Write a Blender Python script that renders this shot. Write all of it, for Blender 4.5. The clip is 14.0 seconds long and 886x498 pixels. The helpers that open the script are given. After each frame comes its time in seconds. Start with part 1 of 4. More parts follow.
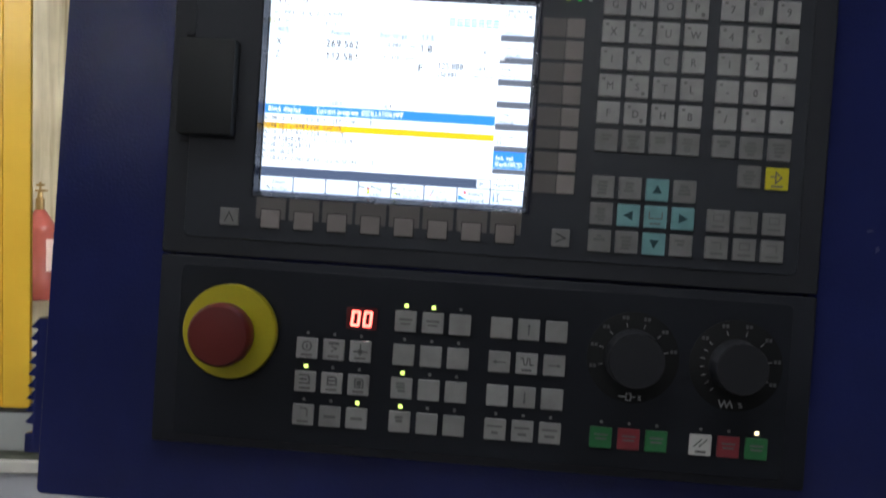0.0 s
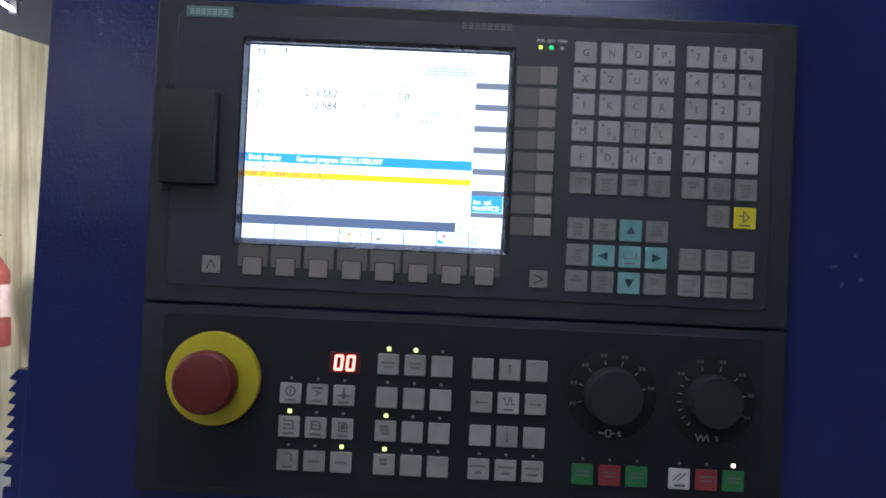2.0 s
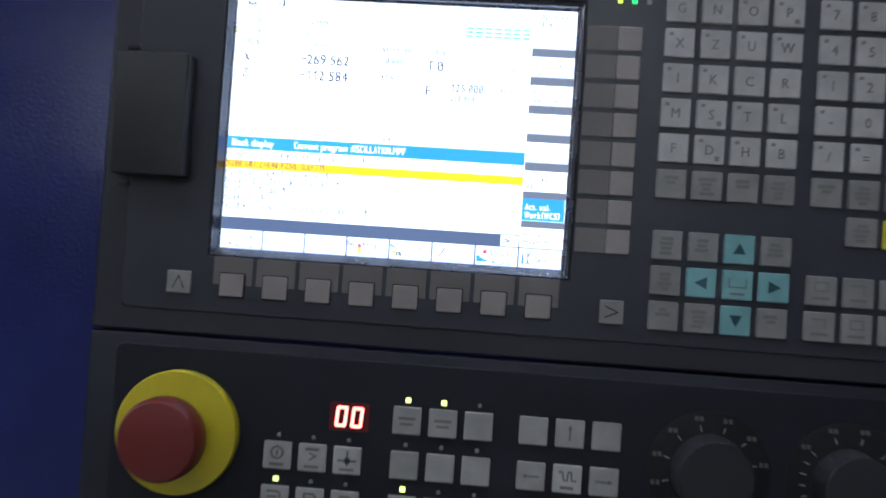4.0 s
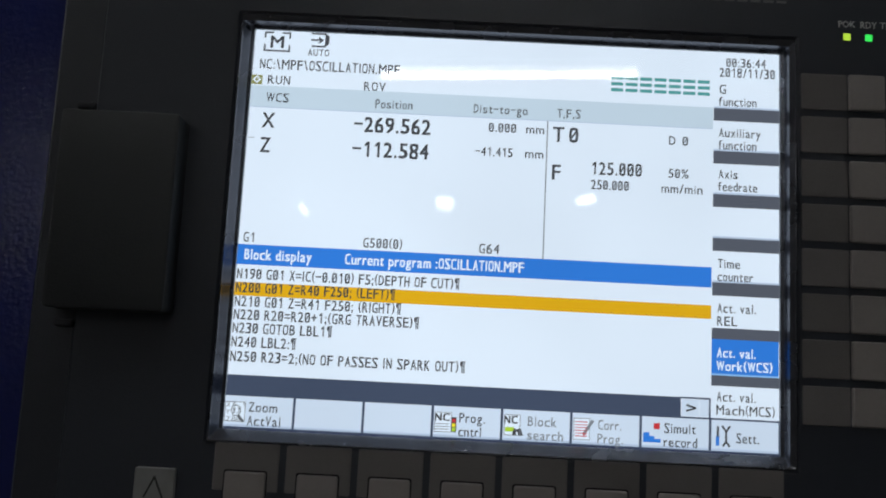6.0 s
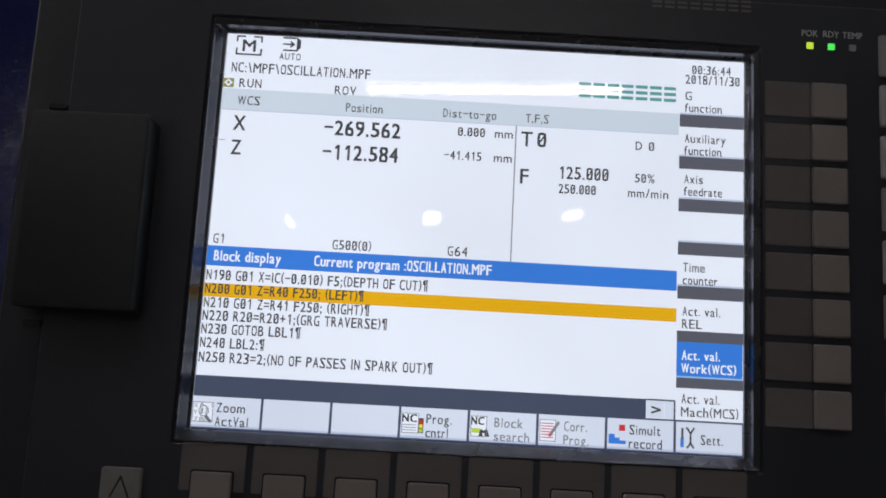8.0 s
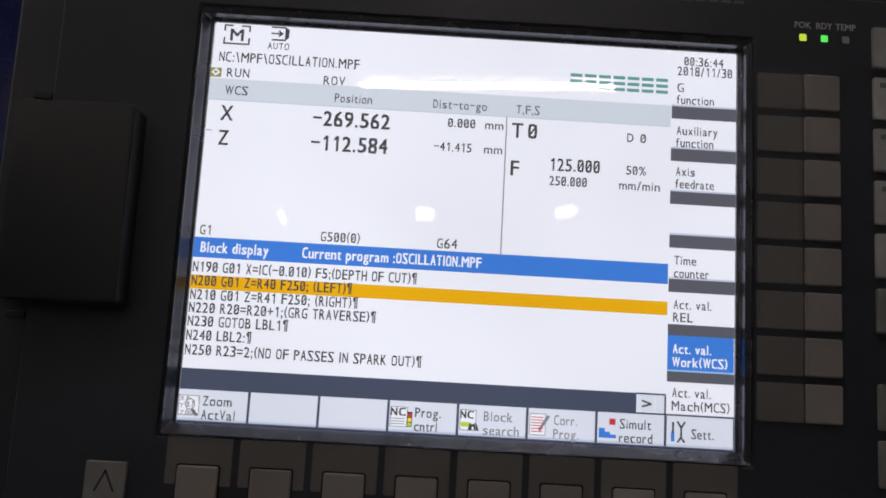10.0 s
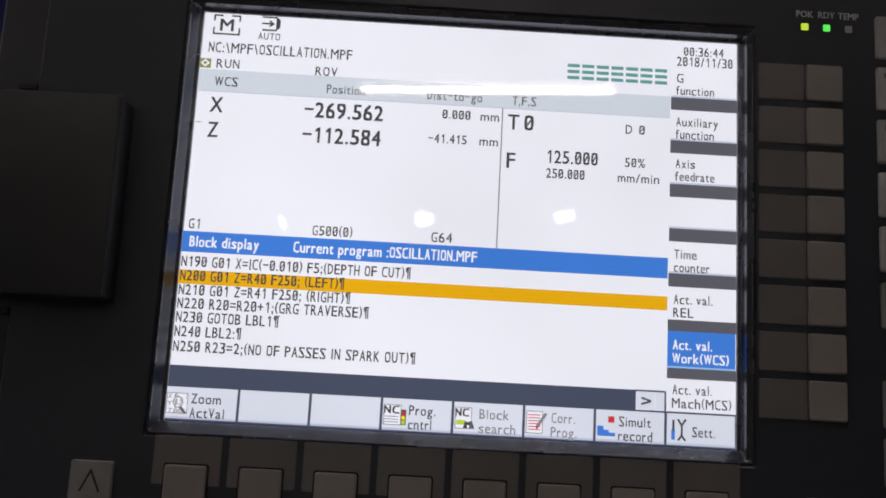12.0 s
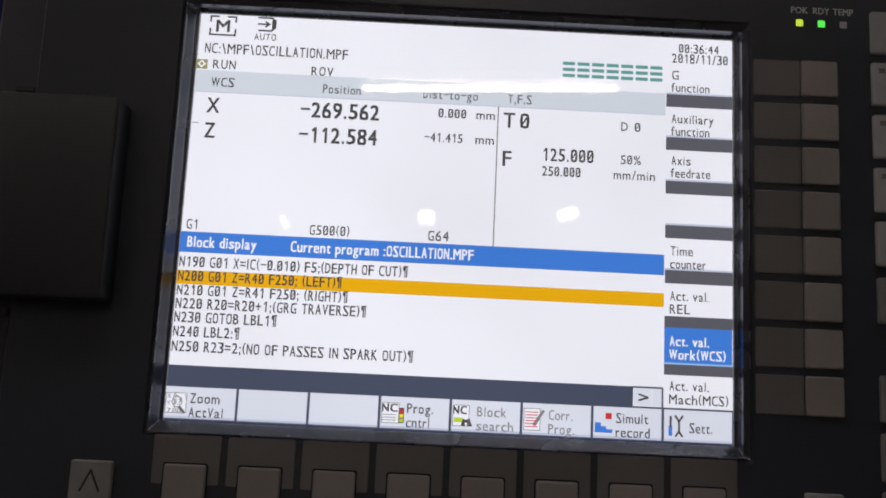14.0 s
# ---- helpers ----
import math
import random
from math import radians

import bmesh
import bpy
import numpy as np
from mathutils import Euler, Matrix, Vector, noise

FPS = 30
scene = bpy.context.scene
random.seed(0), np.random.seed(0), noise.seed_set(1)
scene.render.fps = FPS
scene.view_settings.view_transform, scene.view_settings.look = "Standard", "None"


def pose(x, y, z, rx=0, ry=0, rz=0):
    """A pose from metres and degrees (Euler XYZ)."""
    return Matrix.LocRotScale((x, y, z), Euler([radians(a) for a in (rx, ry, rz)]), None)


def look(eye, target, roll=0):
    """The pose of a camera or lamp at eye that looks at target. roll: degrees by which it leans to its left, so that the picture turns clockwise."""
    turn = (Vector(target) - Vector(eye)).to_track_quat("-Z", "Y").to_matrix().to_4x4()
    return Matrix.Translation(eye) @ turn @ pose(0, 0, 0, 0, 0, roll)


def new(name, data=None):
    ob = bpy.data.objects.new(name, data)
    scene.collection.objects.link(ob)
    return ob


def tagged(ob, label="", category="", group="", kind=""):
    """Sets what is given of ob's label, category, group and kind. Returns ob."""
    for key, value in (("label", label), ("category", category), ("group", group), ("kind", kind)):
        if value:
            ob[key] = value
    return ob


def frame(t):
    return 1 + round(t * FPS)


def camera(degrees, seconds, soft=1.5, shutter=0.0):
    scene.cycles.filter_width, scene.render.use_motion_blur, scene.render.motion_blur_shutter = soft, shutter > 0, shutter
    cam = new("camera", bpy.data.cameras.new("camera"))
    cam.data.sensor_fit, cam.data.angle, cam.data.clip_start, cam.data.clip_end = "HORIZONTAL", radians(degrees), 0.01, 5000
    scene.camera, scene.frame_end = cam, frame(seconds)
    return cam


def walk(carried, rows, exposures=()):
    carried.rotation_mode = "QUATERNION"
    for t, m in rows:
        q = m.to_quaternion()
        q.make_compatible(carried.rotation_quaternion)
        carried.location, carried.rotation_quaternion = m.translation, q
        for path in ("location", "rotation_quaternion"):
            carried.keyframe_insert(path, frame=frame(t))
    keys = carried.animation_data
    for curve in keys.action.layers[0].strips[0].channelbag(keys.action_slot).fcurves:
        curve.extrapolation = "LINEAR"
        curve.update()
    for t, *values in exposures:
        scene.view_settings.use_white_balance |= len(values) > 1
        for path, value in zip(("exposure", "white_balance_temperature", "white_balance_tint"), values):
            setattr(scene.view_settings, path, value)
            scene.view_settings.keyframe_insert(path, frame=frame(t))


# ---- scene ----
cam = camera(51.4, 14.0, 1.75, 0.5)
PATH = [
    (0, (0.07, -0.589, 1.22), (-0.044, 1.407, 1.172), 3.7),
    (0.5, (0.058, -0.607, 1.226), (-0.023, 1.391, 1.255), 2.9),
    (1, (0.053, -0.616, 1.226), (0.024, 1.384, 1.261), 2.9),
    (1.5, (0.053, -0.61, 1.225), (0.025, 1.389, 1.261), 2.8),
    (2, (0.056, -0.601, 1.224), (0.028, 1.399, 1.259), 2.6),
    (2.2, (0.057, -0.598, 1.224), (0.027, 1.401, 1.262), 2.6),
    (4.3, (0.06, -0.38, 1.234), (-0.092, 1.614, 1.289), 4.0),
    (4.5, (0.0397, -0.329, 1.2605), (-0.077, 1.667, 1.268), 3.83),
    (5, (-0.009, -0.289, 1.261), (-0.0789, 1.705, 1.4163), 3.2),
    (5.5, (-0.023, -0.282, 1.255), (-0.0585, 1.707, 1.4639), 3.2),
    (6, (-0.019, -0.284, 1.254), (-0.0309, 1.696, 1.5333), 2.9),
    (6.5, (-0.014, -0.281, 1.252), (-0.0223, 1.696, 1.5518), 2.8),
    (7, (-0.015, -0.281, 1.251), (-0.0155, 1.695, 1.5614), 3.0),
    (7.5, (-0.015, -0.283, 1.251), (-0.0072, 1.693, 1.5601), 3.1),
    (8, (-0.013, -0.286, 1.25), (0.0020, 1.69, 1.5630), 3.1),
    (10.5, (-0.011, -0.281, 1.249), (0.0201, 1.695, 1.5526), 3.2),
    (11, (-0.01, -0.278, 1.248), (0.0150, 1.697, 1.5605), 3.22),
    (11.5, (-0.012, -0.275, 1.248), (0.0215, 1.7, 1.5599), 3.1),
    (12, (-0.01, -0.276, 1.247), (0.0213, 1.699, 1.5635), 3.1),
    (12.5, (-0.008, -0.277, 1.247), (0.0163, 1.698, 1.5636), 3.1),
    (13, (-0.008, -0.277, 1.247), (0.0247, 1.697, 1.5627), 3.0),
    (13.5, (-0.005, -0.277, 1.245), (0.0187, 1.697, 1.5681), 2.8),
    (14, (-0.008, -0.277, 1.247), (0.0163, 1.698, 1.5593), 2.7),
]
EXPOSURES = [(0.0, 1.3, 6200, 6), (0.5, 1.4, 6100, 6), (1.0, 1.7, 5700, 7), (2.2, 1.75, 5700, 7), (4.3, 1.7, 5700, 7), (4.5, 1.18, 5900, 4),
             (4.7, 0.38, 5900, 1), (5.0, 0.20, 5950, -1), (5.7, 0.16, 6200, 2), (6.5, 0.17, 6500, 8), (8.0, 0.18, 6700, 12), (9.5, 0.21, 7000, 15), (14.0, 0.21, 7200, 16)]
# the cabinet with its panels hangs three degrees out of plumb; the path is written in the panels' own frame
LEAN = Matrix.Translation((0, 0, 1.3)) @ Matrix.Rotation(radians(3.0), 4, "Y") @ Matrix.Translation((0, 0, -1.3))
walk(cam, [(t, LEAN @ look(eye, target, roll)) for t, eye, target, roll in PATH], EXPOSURES)

# ---- world and light ----
world = bpy.data.worlds.new("workshop_air")
world.use_nodes = True
world.node_tree.nodes["Background"].inputs[0].default_value = (0.75, 0.85, 1.0, 1)
world.node_tree.nodes["Background"].inputs[1].default_value = 0.05
scene.world = world
TUBE_GLOW = 31.0      # emission of the fluorescent tubes
SCREEN_GLOW = 0.78    # emission of white on the display


# ---- materials ----
def material(name, base, rough=0.5, metal=0.0, grain=0.06, grain_size=900.0, stain=0.12, stain_size=9.0,
             bump=0.05, bump_size=700.0, spec=0.5, coat=0.0, per_piece=0.0, depth=0.0004, vary=0.1):
    """A painted, moulded or metal surface with fine grain, larger stains and relief."""
    m = bpy.data.materials.new(name)
    m.use_nodes = True
    nt = m.node_tree
    b = nt.nodes["Principled BSDF"]
    b.inputs["Metallic"].default_value = metal
    b.inputs["Specular IOR Level"].default_value = spec
    b.inputs["Coat Weight"].default_value = coat
    b.inputs["Coat Roughness"].default_value = 0.15
    co = nt.nodes.new("ShaderNodeTexCoord")
    geo = nt.nodes.new("ShaderNodeNewGeometry")
    n1 = nt.nodes.new("ShaderNodeTexNoise")
    n1.inputs["Scale"].default_value, n1.inputs["Detail"].default_value = grain_size, 2.0
    n2 = nt.nodes.new("ShaderNodeTexNoise")
    n2.inputs["Scale"].default_value, n2.inputs["Detail"].default_value = stain_size, 5.0
    for n in (n1, n2):
        nt.links.new(geo.outputs["Position"], n.inputs["Vector"])
    add = nt.nodes.new("ShaderNodeMath")
    add.operation = "MULTIPLY_ADD"
    nt.links.new(n1.outputs["Fac"], add.inputs[0])
    add.inputs[1].default_value, add.inputs[2].default_value = 2 * grain, 1 - grain
    add2 = nt.nodes.new("ShaderNodeMath")
    add2.operation = "MULTIPLY_ADD"
    nt.links.new(n2.outputs["Fac"], add2.inputs[0])
    add2.inputs[1].default_value, add2.inputs[2].default_value = 2 * stain, 1 - stain
    mul = nt.nodes.new("ShaderNodeMath")
    mul.operation = "MULTIPLY"
    nt.links.new(add.outputs[0], mul.inputs[0])
    nt.links.new(add2.outputs[0], mul.inputs[1])
    last = mul
    if per_piece:
        info = nt.nodes.new("ShaderNodeObjectInfo")
        pp = nt.nodes.new("ShaderNodeMath")
        pp.operation = "MULTIPLY_ADD"
        nt.links.new(info.outputs["Random"], pp.inputs[0])
        pp.inputs[1].default_value, pp.inputs[2].default_value = 2 * per_piece, 1 - per_piece
        mm2 = nt.nodes.new("ShaderNodeMath")
        mm2.operation = "MULTIPLY"
        nt.links.new(mul.outputs[0], mm2.inputs[0])
        nt.links.new(pp.outputs[0], mm2.inputs[1])
        last = mm2
    sc = nt.nodes.new("ShaderNodeVectorMath")
    sc.operation = "SCALE"
    sc.inputs[0].default_value = base
    nt.links.new(last.outputs[0], sc.inputs["Scale"])
    nt.links.new(sc.outputs[0], b.inputs["Base Color"])
    rr = nt.nodes.new("ShaderNodeMapRange")
    rr.inputs["To Min"].default_value, rr.inputs["To Max"].default_value = max(0.03, rough - vary), min(1, rough + vary)
    nt.links.new(n2.outputs["Fac"], rr.inputs["Value"])
    nt.links.new(rr.outputs[0], b.inputs["Roughness"])
    if bump:
        n3 = nt.nodes.new("ShaderNodeTexNoise")
        n3.inputs["Scale"].default_value, n3.inputs["Detail"].default_value = bump_size, 1.5
        nt.links.new(geo.outputs["Position"], n3.inputs["Vector"])
        bp = nt.nodes.new("ShaderNodeBump")
        bp.inputs["Strength"].default_value, bp.inputs["Distance"].default_value = bump, depth
        nt.links.new(n3.outputs["Fac"], bp.inputs["Height"])
        nt.links.new(bp.outputs[0], b.inputs["Normal"])
    return m


def glowing(name, colour, strength, uneven=0.0):
    m = bpy.data.materials.new(name)
    m.use_nodes = True
    b = m.node_tree.nodes["Principled BSDF"]
    b.inputs["Base Color"].default_value = (0.01, 0.01, 0.01, 1)
    b.inputs["Specular IOR Level"].default_value = 0.0
    b.inputs["Roughness"].default_value = 0.6
    b.inputs["Emission Color"].default_value = (*colour, 1)
    b.inputs["Emission Strength"].default_value = strength
    if uneven:
        nt = m.node_tree
        geo = nt.nodes.new("ShaderNodeNewGeometry")
        n1 = nt.nodes.new("ShaderNodeTexNoise")
        n1.inputs["Scale"].default_value, n1.inputs["Detail"].default_value = 11.0, 2.0
        nt.links.new(geo.outputs["Position"], n1.inputs["Vector"])
        rr = nt.nodes.new("ShaderNodeMapRange")
        rr.inputs["From Min"].default_value, rr.inputs["From Max"].default_value = 0.3, 0.7
        rr.inputs["To Min"].default_value, rr.inputs["To Max"].default_value = strength * (1 - uneven), strength * (1 + uneven)
        nt.links.new(n1.outputs["Fac"], rr.inputs["Value"])
        nt.links.new(rr.outputs[0], b.inputs["Emission Strength"])
    return m


def glass(name, rough=0.0, ior=1.5):
    """Clear cover glass: lets light through and mirrors by Fresnel."""
    m = bpy.data.materials.new(name)
    m.use_nodes = True
    nt = m.node_tree
    nt.nodes.remove(nt.nodes["Principled BSDF"])
    out = nt.nodes["Material Output"]
    fr, tr, gl, mx = (nt.nodes.new(k) for k in ("ShaderNodeFresnel", "ShaderNodeBsdfTransparent", "ShaderNodeBsdfGlossy", "ShaderNodeMixShader"))
    fr.inputs["IOR"].default_value = ior
    gl.inputs["Roughness"].default_value = rough
    nt.links.new(fr.outputs[0], mx.inputs[0])
    nt.links.new(tr.outputs[0], mx.inputs[1])
    nt.links.new(gl.outputs[0], mx.inputs[2])
    nt.links.new(mx.outputs[0], out.inputs["Surface"])
    return m


SEAM_Y = 3.86


def plaster_wall(name):
    """Cream painted plaster with vertical streaks, patches and grey dirt towards the floor."""
    m = bpy.data.materials.new(name)
    m.use_nodes = True
    nt = m.node_tree
    b = nt.nodes["Principled BSDF"]
    b.inputs["Roughness"].default_value = 0.75
    geo = nt.nodes.new("ShaderNodeNewGeometry")
    mp = nt.nodes.new("ShaderNodeMapping")
    mp.inputs["Scale"].default_value = (9, 9, 0.8)
    nt.links.new(geo.outputs["Position"], mp.inputs["Vector"])
    n1 = nt.nodes.new("ShaderNodeTexNoise")
    n1.inputs["Scale"].default_value, n1.inputs["Detail"].default_value = 1.6, 6
    nt.links.new(mp.outputs[0], n1.inputs["Vector"])
    n2 = nt.nodes.new("ShaderNodeTexNoise")
    n2.inputs["Scale"].default_value, n2.inputs["Detail"].default_value = 2.5, 6
    nt.links.new(geo.outputs["Position"], n2.inputs["Vector"])
    r1 = nt.nodes.new("ShaderNodeValToRGB")
    r1.color_ramp.elements[0].position, r1.color_ramp.elements[0].color = 0.3, (0.50, 0.405, 0.25, 1)
    r1.color_ramp.elements[1].position, r1.color_ramp.elements[1].color = 0.62, (0.80, 0.715, 0.51, 1)
    nt.links.new(n1.outputs["Fac"], r1.inputs[0])
    r2 = nt.nodes.new("ShaderNodeValToRGB")
    r2.color_ramp.elements[0].position, r2.color_ramp.elements[0].color = 0.35, (0.62, 0.62, 0.58, 1)
    r2.color_ramp.elements[1].position, r2.color_ramp.elements[1].color = 0.6, (1, 1, 1, 1)
    nt.links.new(n2.outputs["Fac"], r2.inputs[0])
    mx = nt.nodes.new("ShaderNodeMix")
    mx.data_type, mx.blend_type = "RGBA", "MULTIPLY"
    mx.inputs[0].default_value = 0.8
    nt.links.new(r1.outputs[0], mx.inputs[6])
    nt.links.new(r2.outputs[0], mx.inputs[7])
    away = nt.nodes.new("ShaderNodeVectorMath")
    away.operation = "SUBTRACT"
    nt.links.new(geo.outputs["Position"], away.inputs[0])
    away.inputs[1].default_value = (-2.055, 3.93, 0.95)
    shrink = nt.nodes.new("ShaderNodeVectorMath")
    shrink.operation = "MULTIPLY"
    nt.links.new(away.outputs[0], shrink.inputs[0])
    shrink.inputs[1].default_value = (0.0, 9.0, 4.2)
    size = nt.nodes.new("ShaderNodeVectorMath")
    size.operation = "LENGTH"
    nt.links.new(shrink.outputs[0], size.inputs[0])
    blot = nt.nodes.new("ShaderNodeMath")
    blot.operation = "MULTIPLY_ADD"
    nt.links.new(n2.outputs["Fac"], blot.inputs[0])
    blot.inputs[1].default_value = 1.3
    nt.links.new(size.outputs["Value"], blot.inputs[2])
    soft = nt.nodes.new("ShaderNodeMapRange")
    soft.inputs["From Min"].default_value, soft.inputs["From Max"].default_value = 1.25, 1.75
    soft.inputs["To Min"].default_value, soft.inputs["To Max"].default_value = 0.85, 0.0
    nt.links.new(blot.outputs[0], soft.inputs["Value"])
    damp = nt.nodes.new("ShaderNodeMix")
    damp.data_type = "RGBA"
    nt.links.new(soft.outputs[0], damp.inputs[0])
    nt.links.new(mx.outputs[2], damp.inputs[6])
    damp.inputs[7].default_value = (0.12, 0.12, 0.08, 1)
    # thin grimy run-marks down the wall
    thin = nt.nodes.new("ShaderNodeMapping")
    thin.inputs["Scale"].default_value = (16, 16, 0.9)
    nt.links.new(geo.outputs["Position"], thin.inputs["Vector"])
    n3 = nt.nodes.new("ShaderNodeTexNoise")
    n3.inputs["Scale"].default_value, n3.inputs["Detail"].default_value, n3.inputs["Roughness"].default_value = 1.7, 8, 0.7
    nt.links.new(thin.outputs[0], n3.inputs["Vector"])
    run = nt.nodes.new("ShaderNodeMapRange")
    run.inputs["From Min"].default_value, run.inputs["From Max"].default_value = 0.53, 0.72
    run.inputs["To Min"].default_value, run.inputs["To Max"].default_value = 0.0, 0.75
    nt.links.new(n3.outputs["Fac"], run.inputs["Value"])
    # one dark seam that wanders a little
    split = nt.nodes.new("ShaderNodeSeparateXYZ")
    nt.links.new(geo.outputs["Position"], split.inputs[0])
    drift = nt.nodes.new("ShaderNodeMath")
    drift.operation = "MULTIPLY_ADD"
    nt.links.new(n1.outputs["Fac"], drift.inputs[0])
    drift.inputs[1].default_value = 0.05
    nt.links.new(split.outputs["Y"], drift.inputs[2])
    off = nt.nodes.new("ShaderNodeMath")
    off.operation = "SUBTRACT"
    nt.links.new(drift.outputs[0], off.inputs[0])
    off.inputs[1].default_value = SEAM_Y + 0.025
    far = nt.nodes.new("ShaderNodeMath")
    far.operation = "ABSOLUTE"
    nt.links.new(off.outputs[0], far.inputs[0])
    seam = nt.nodes.new("ShaderNodeMapRange")
    seam.inputs["From Min"].default_value, seam.inputs["From Max"].default_value = 0.004, 0.016
    seam.inputs["To Min"].default_value, seam.inputs["To Max"].default_value = 0.7, 0.0
    nt.links.new(far.outputs[0], seam.inputs["Value"])
    most = nt.nodes.new("ShaderNodeMath")
    most.operation = "MAXIMUM"
    nt.links.new(run.outputs[0], most.inputs[0])
    nt.links.new(seam.outputs[0], most.inputs[1])
    grime = nt.nodes.new("ShaderNodeMix")
    grime.data_type = "RGBA"
    nt.links.new(most.outputs[0], grime.inputs[0])
    nt.links.new(damp.outputs[2], grime.inputs[6])
    grime.inputs[7].default_value = (0.26, 0.20, 0.11, 1)
    nt.links.new(grime.outputs[2], b.inputs["Base Color"])
    bp = nt.nodes.new("ShaderNodeBump")
    bp.inputs["Strength"].default_value, bp.inputs["Distance"].default_value = 0.3, 0.01
    nt.links.new(n2.outputs["Fac"], bp.inputs["Height"])
    nt.links.new(bp.outputs[0], b.inputs["Normal"])
    return m


M_BLUE = material("navy_hammer_paint", (0.0150, 0.0205, 0.104), 0.12, grain=0.05, stain=0.40, bump=0.6, bump_size=520, depth=0.00038, vary=0.02)
M_HOUSING = material("anthracite_moulding", (0.0135, 0.0158, 0.0230), 0.48, bump=0.25, bump_size=1600)
M_COVER = material("black_cover_moulding", (0.0135, 0.0152, 0.0175), 0.55, bump=0.25, bump_size=1600, spec=0.4)
M_MEMBRANE = material("slate_foil", (0.0235, 0.0270, 0.0365), 0.36, bump=0.2, bump_size=1900)
# lower panel's copies: the downward fall-off of light is put into their colour
M_HOUSING_DIM = material("anthracite_moulding_dimmed", (0.0105, 0.0125, 0.0195), 0.5, bump=0.25, bump_size=1600, spec=0.35)
M_MEMBRANE_DIM = material("slate_foil_dimmed", (0.0080, 0.0098, 0.0162), 0.5, bump=0.2, bump_size=1900, spec=0.3)
M_LABEL = material("grey_foil_field", (0.124, 0.114, 0.112), 0.45, per_piece=0.05, bump=0.15, bump_size=1900)
M_KEY = material("pale_grey_key", (0.32, 0.32, 0.32), 0.42, stain=0.30, stain_size=110, per_piece=0.07)
M_KEY_MID = material("worn_grey_key", (0.26, 0.26, 0.26), 0.42, stain=0.30, stain_size=110, per_piece=0.07)
M_KEY_DARK = material("mid_grey_key", (0.19, 0.19, 0.19), 0.42, stain=0.30, stain_size=110, per_piece=0.07)
M_KEY_SOFT = material("softkey_grey", (0.228, 0.206, 0.201), 0.42, stain=0.12, stain_size=40, per_piece=0.05)
M_KEY_TEAL = material("pale_teal_key", (0.16, 0.33, 0.35), 0.42, stain=0.28, stain_size=110, per_piece=0.05)
M_KEY_YELLOW = material("yellow_key", (0.62, 0.55, 0.02), 0.42, stain=0.1, stain_size=40)
M_KEY_GREEN = material("green_key", (0.026, 0.150, 0.052), 0.42, stain=0.28, stain_size=110, per_piece=0.08)
M_KEY_RED = material("red_key", (0.235, 0.032, 0.045), 0.42, stain=0.28, stain_size=110, per_piece=0.08)
M_KEY_WHITE = material("white_key", (0.55, 0.55, 0.54), 0.42, stain=0.12, stain_size=40)
M_SCUFF = material("scuffed_blue_paint", (0.050, 0.055, 0.140), 0.5, stain=0.3, stain_size=400, bump=0)
M_INK_FAINT = material("worn_grey_print", (0.075, 0.077, 0.080), 0.5, bump=0)
M_TICK = material("pale_tick_print", (0.22, 0.225, 0.23), 0.5, bump=0)
M_INK = material("dark_print", (0.100, 0.101, 0.105), 0.5, bump=0)
M_INK_SOFT = material("grey_print", (0.135, 0.135, 0.135), 0.5, bump=0)
M_INK_TEAL = material("dark_teal_print", (0.008, 0.05, 0.06), 0.5, bump=0)
M_INK_WHITE = material("white_print", (0.33, 0.34, 0.35), 0.5, bump=0)
M_LAMP_OFF = material("unlit_indicator", (0.17, 0.17, 0.17), 0.3, bump=0)
M_BEZEL = material("black_bezel", (0.105, 0.108, 0.125), 0.27, metal=0.85, bump=0, stain=0.25, stain_size=60, spec=1.0, vary=0.06)
M_PLATE = material("teal_name_plate", (0.10, 0.19, 0.19), 0.4)
M_PLATE_PRINT = material("silver_print", (0.40, 0.46, 0.46), 0.4)
M_KNOB = material("black_knob_plastic", (0.017, 0.018, 0.023), 0.6, spec=0.3, bump=0.25, bump_size=1400)
M_DIAL = material("black_dial_plate", (0.007, 0.0075, 0.009), 0.55, spec=0.25)
M_YELLOW_DISC = material("yellow_stop_plate", (0.46, 0.40, 0.016), 0.36, stain=0.1, stain_size=30, coat=0.2)
M_RED_CAP = material("red_stop_button", (0.120, 0.013, 0.012), 0.40, stain=0.15, stain_size=35)
M_MACHINE_YELLOW = material("yellow_machine_paint", (0.85, 0.52, 0.045), 0.35, stain=0.16, stain_size=5, bump=0.1, bump_size=150)
M_BED_GREY = material("grey_machine_casting", (0.36, 0.37, 0.36), 0.55, stain=0.25, stain_size=6, bump=0.2, bump_size=200)
M_BED_LIP = material("pale_sheet_edge", (0.55, 0.54, 0.50), 0.5, stain=0.2, stain_size=8)
M_GROOVE = material("dark_green_grey_groove", (0.13, 0.14, 0.11), 0.6, stain=0.3, stain_size=8)
M_BED_LIGHT = material("light_grey_sheet", (0.40, 0.41, 0.45), 0.5, stain=0.15, stain_size=5)
M_SEAL = material("black_rubber", (0.02, 0.02, 0.02), 0.7)
M_CONCRETE = material("workshop_concrete", (0.24, 0.23, 0.215), 0.75, stain=0.3, stain_size=1.5, grain=0.12, grain_size=120, bump=0.3, bump_size=60, depth=0.003)
M_CEILING = material("dark_roof_sheet", (0.10, 0.10, 0.11), 0.7, stain=0.25, stain_size=1.0)
M_BACKWALL = material("dull_workshop_paint", (0.30, 0.30, 0.30), 0.8, stain=0.2, stain_size=1.2)
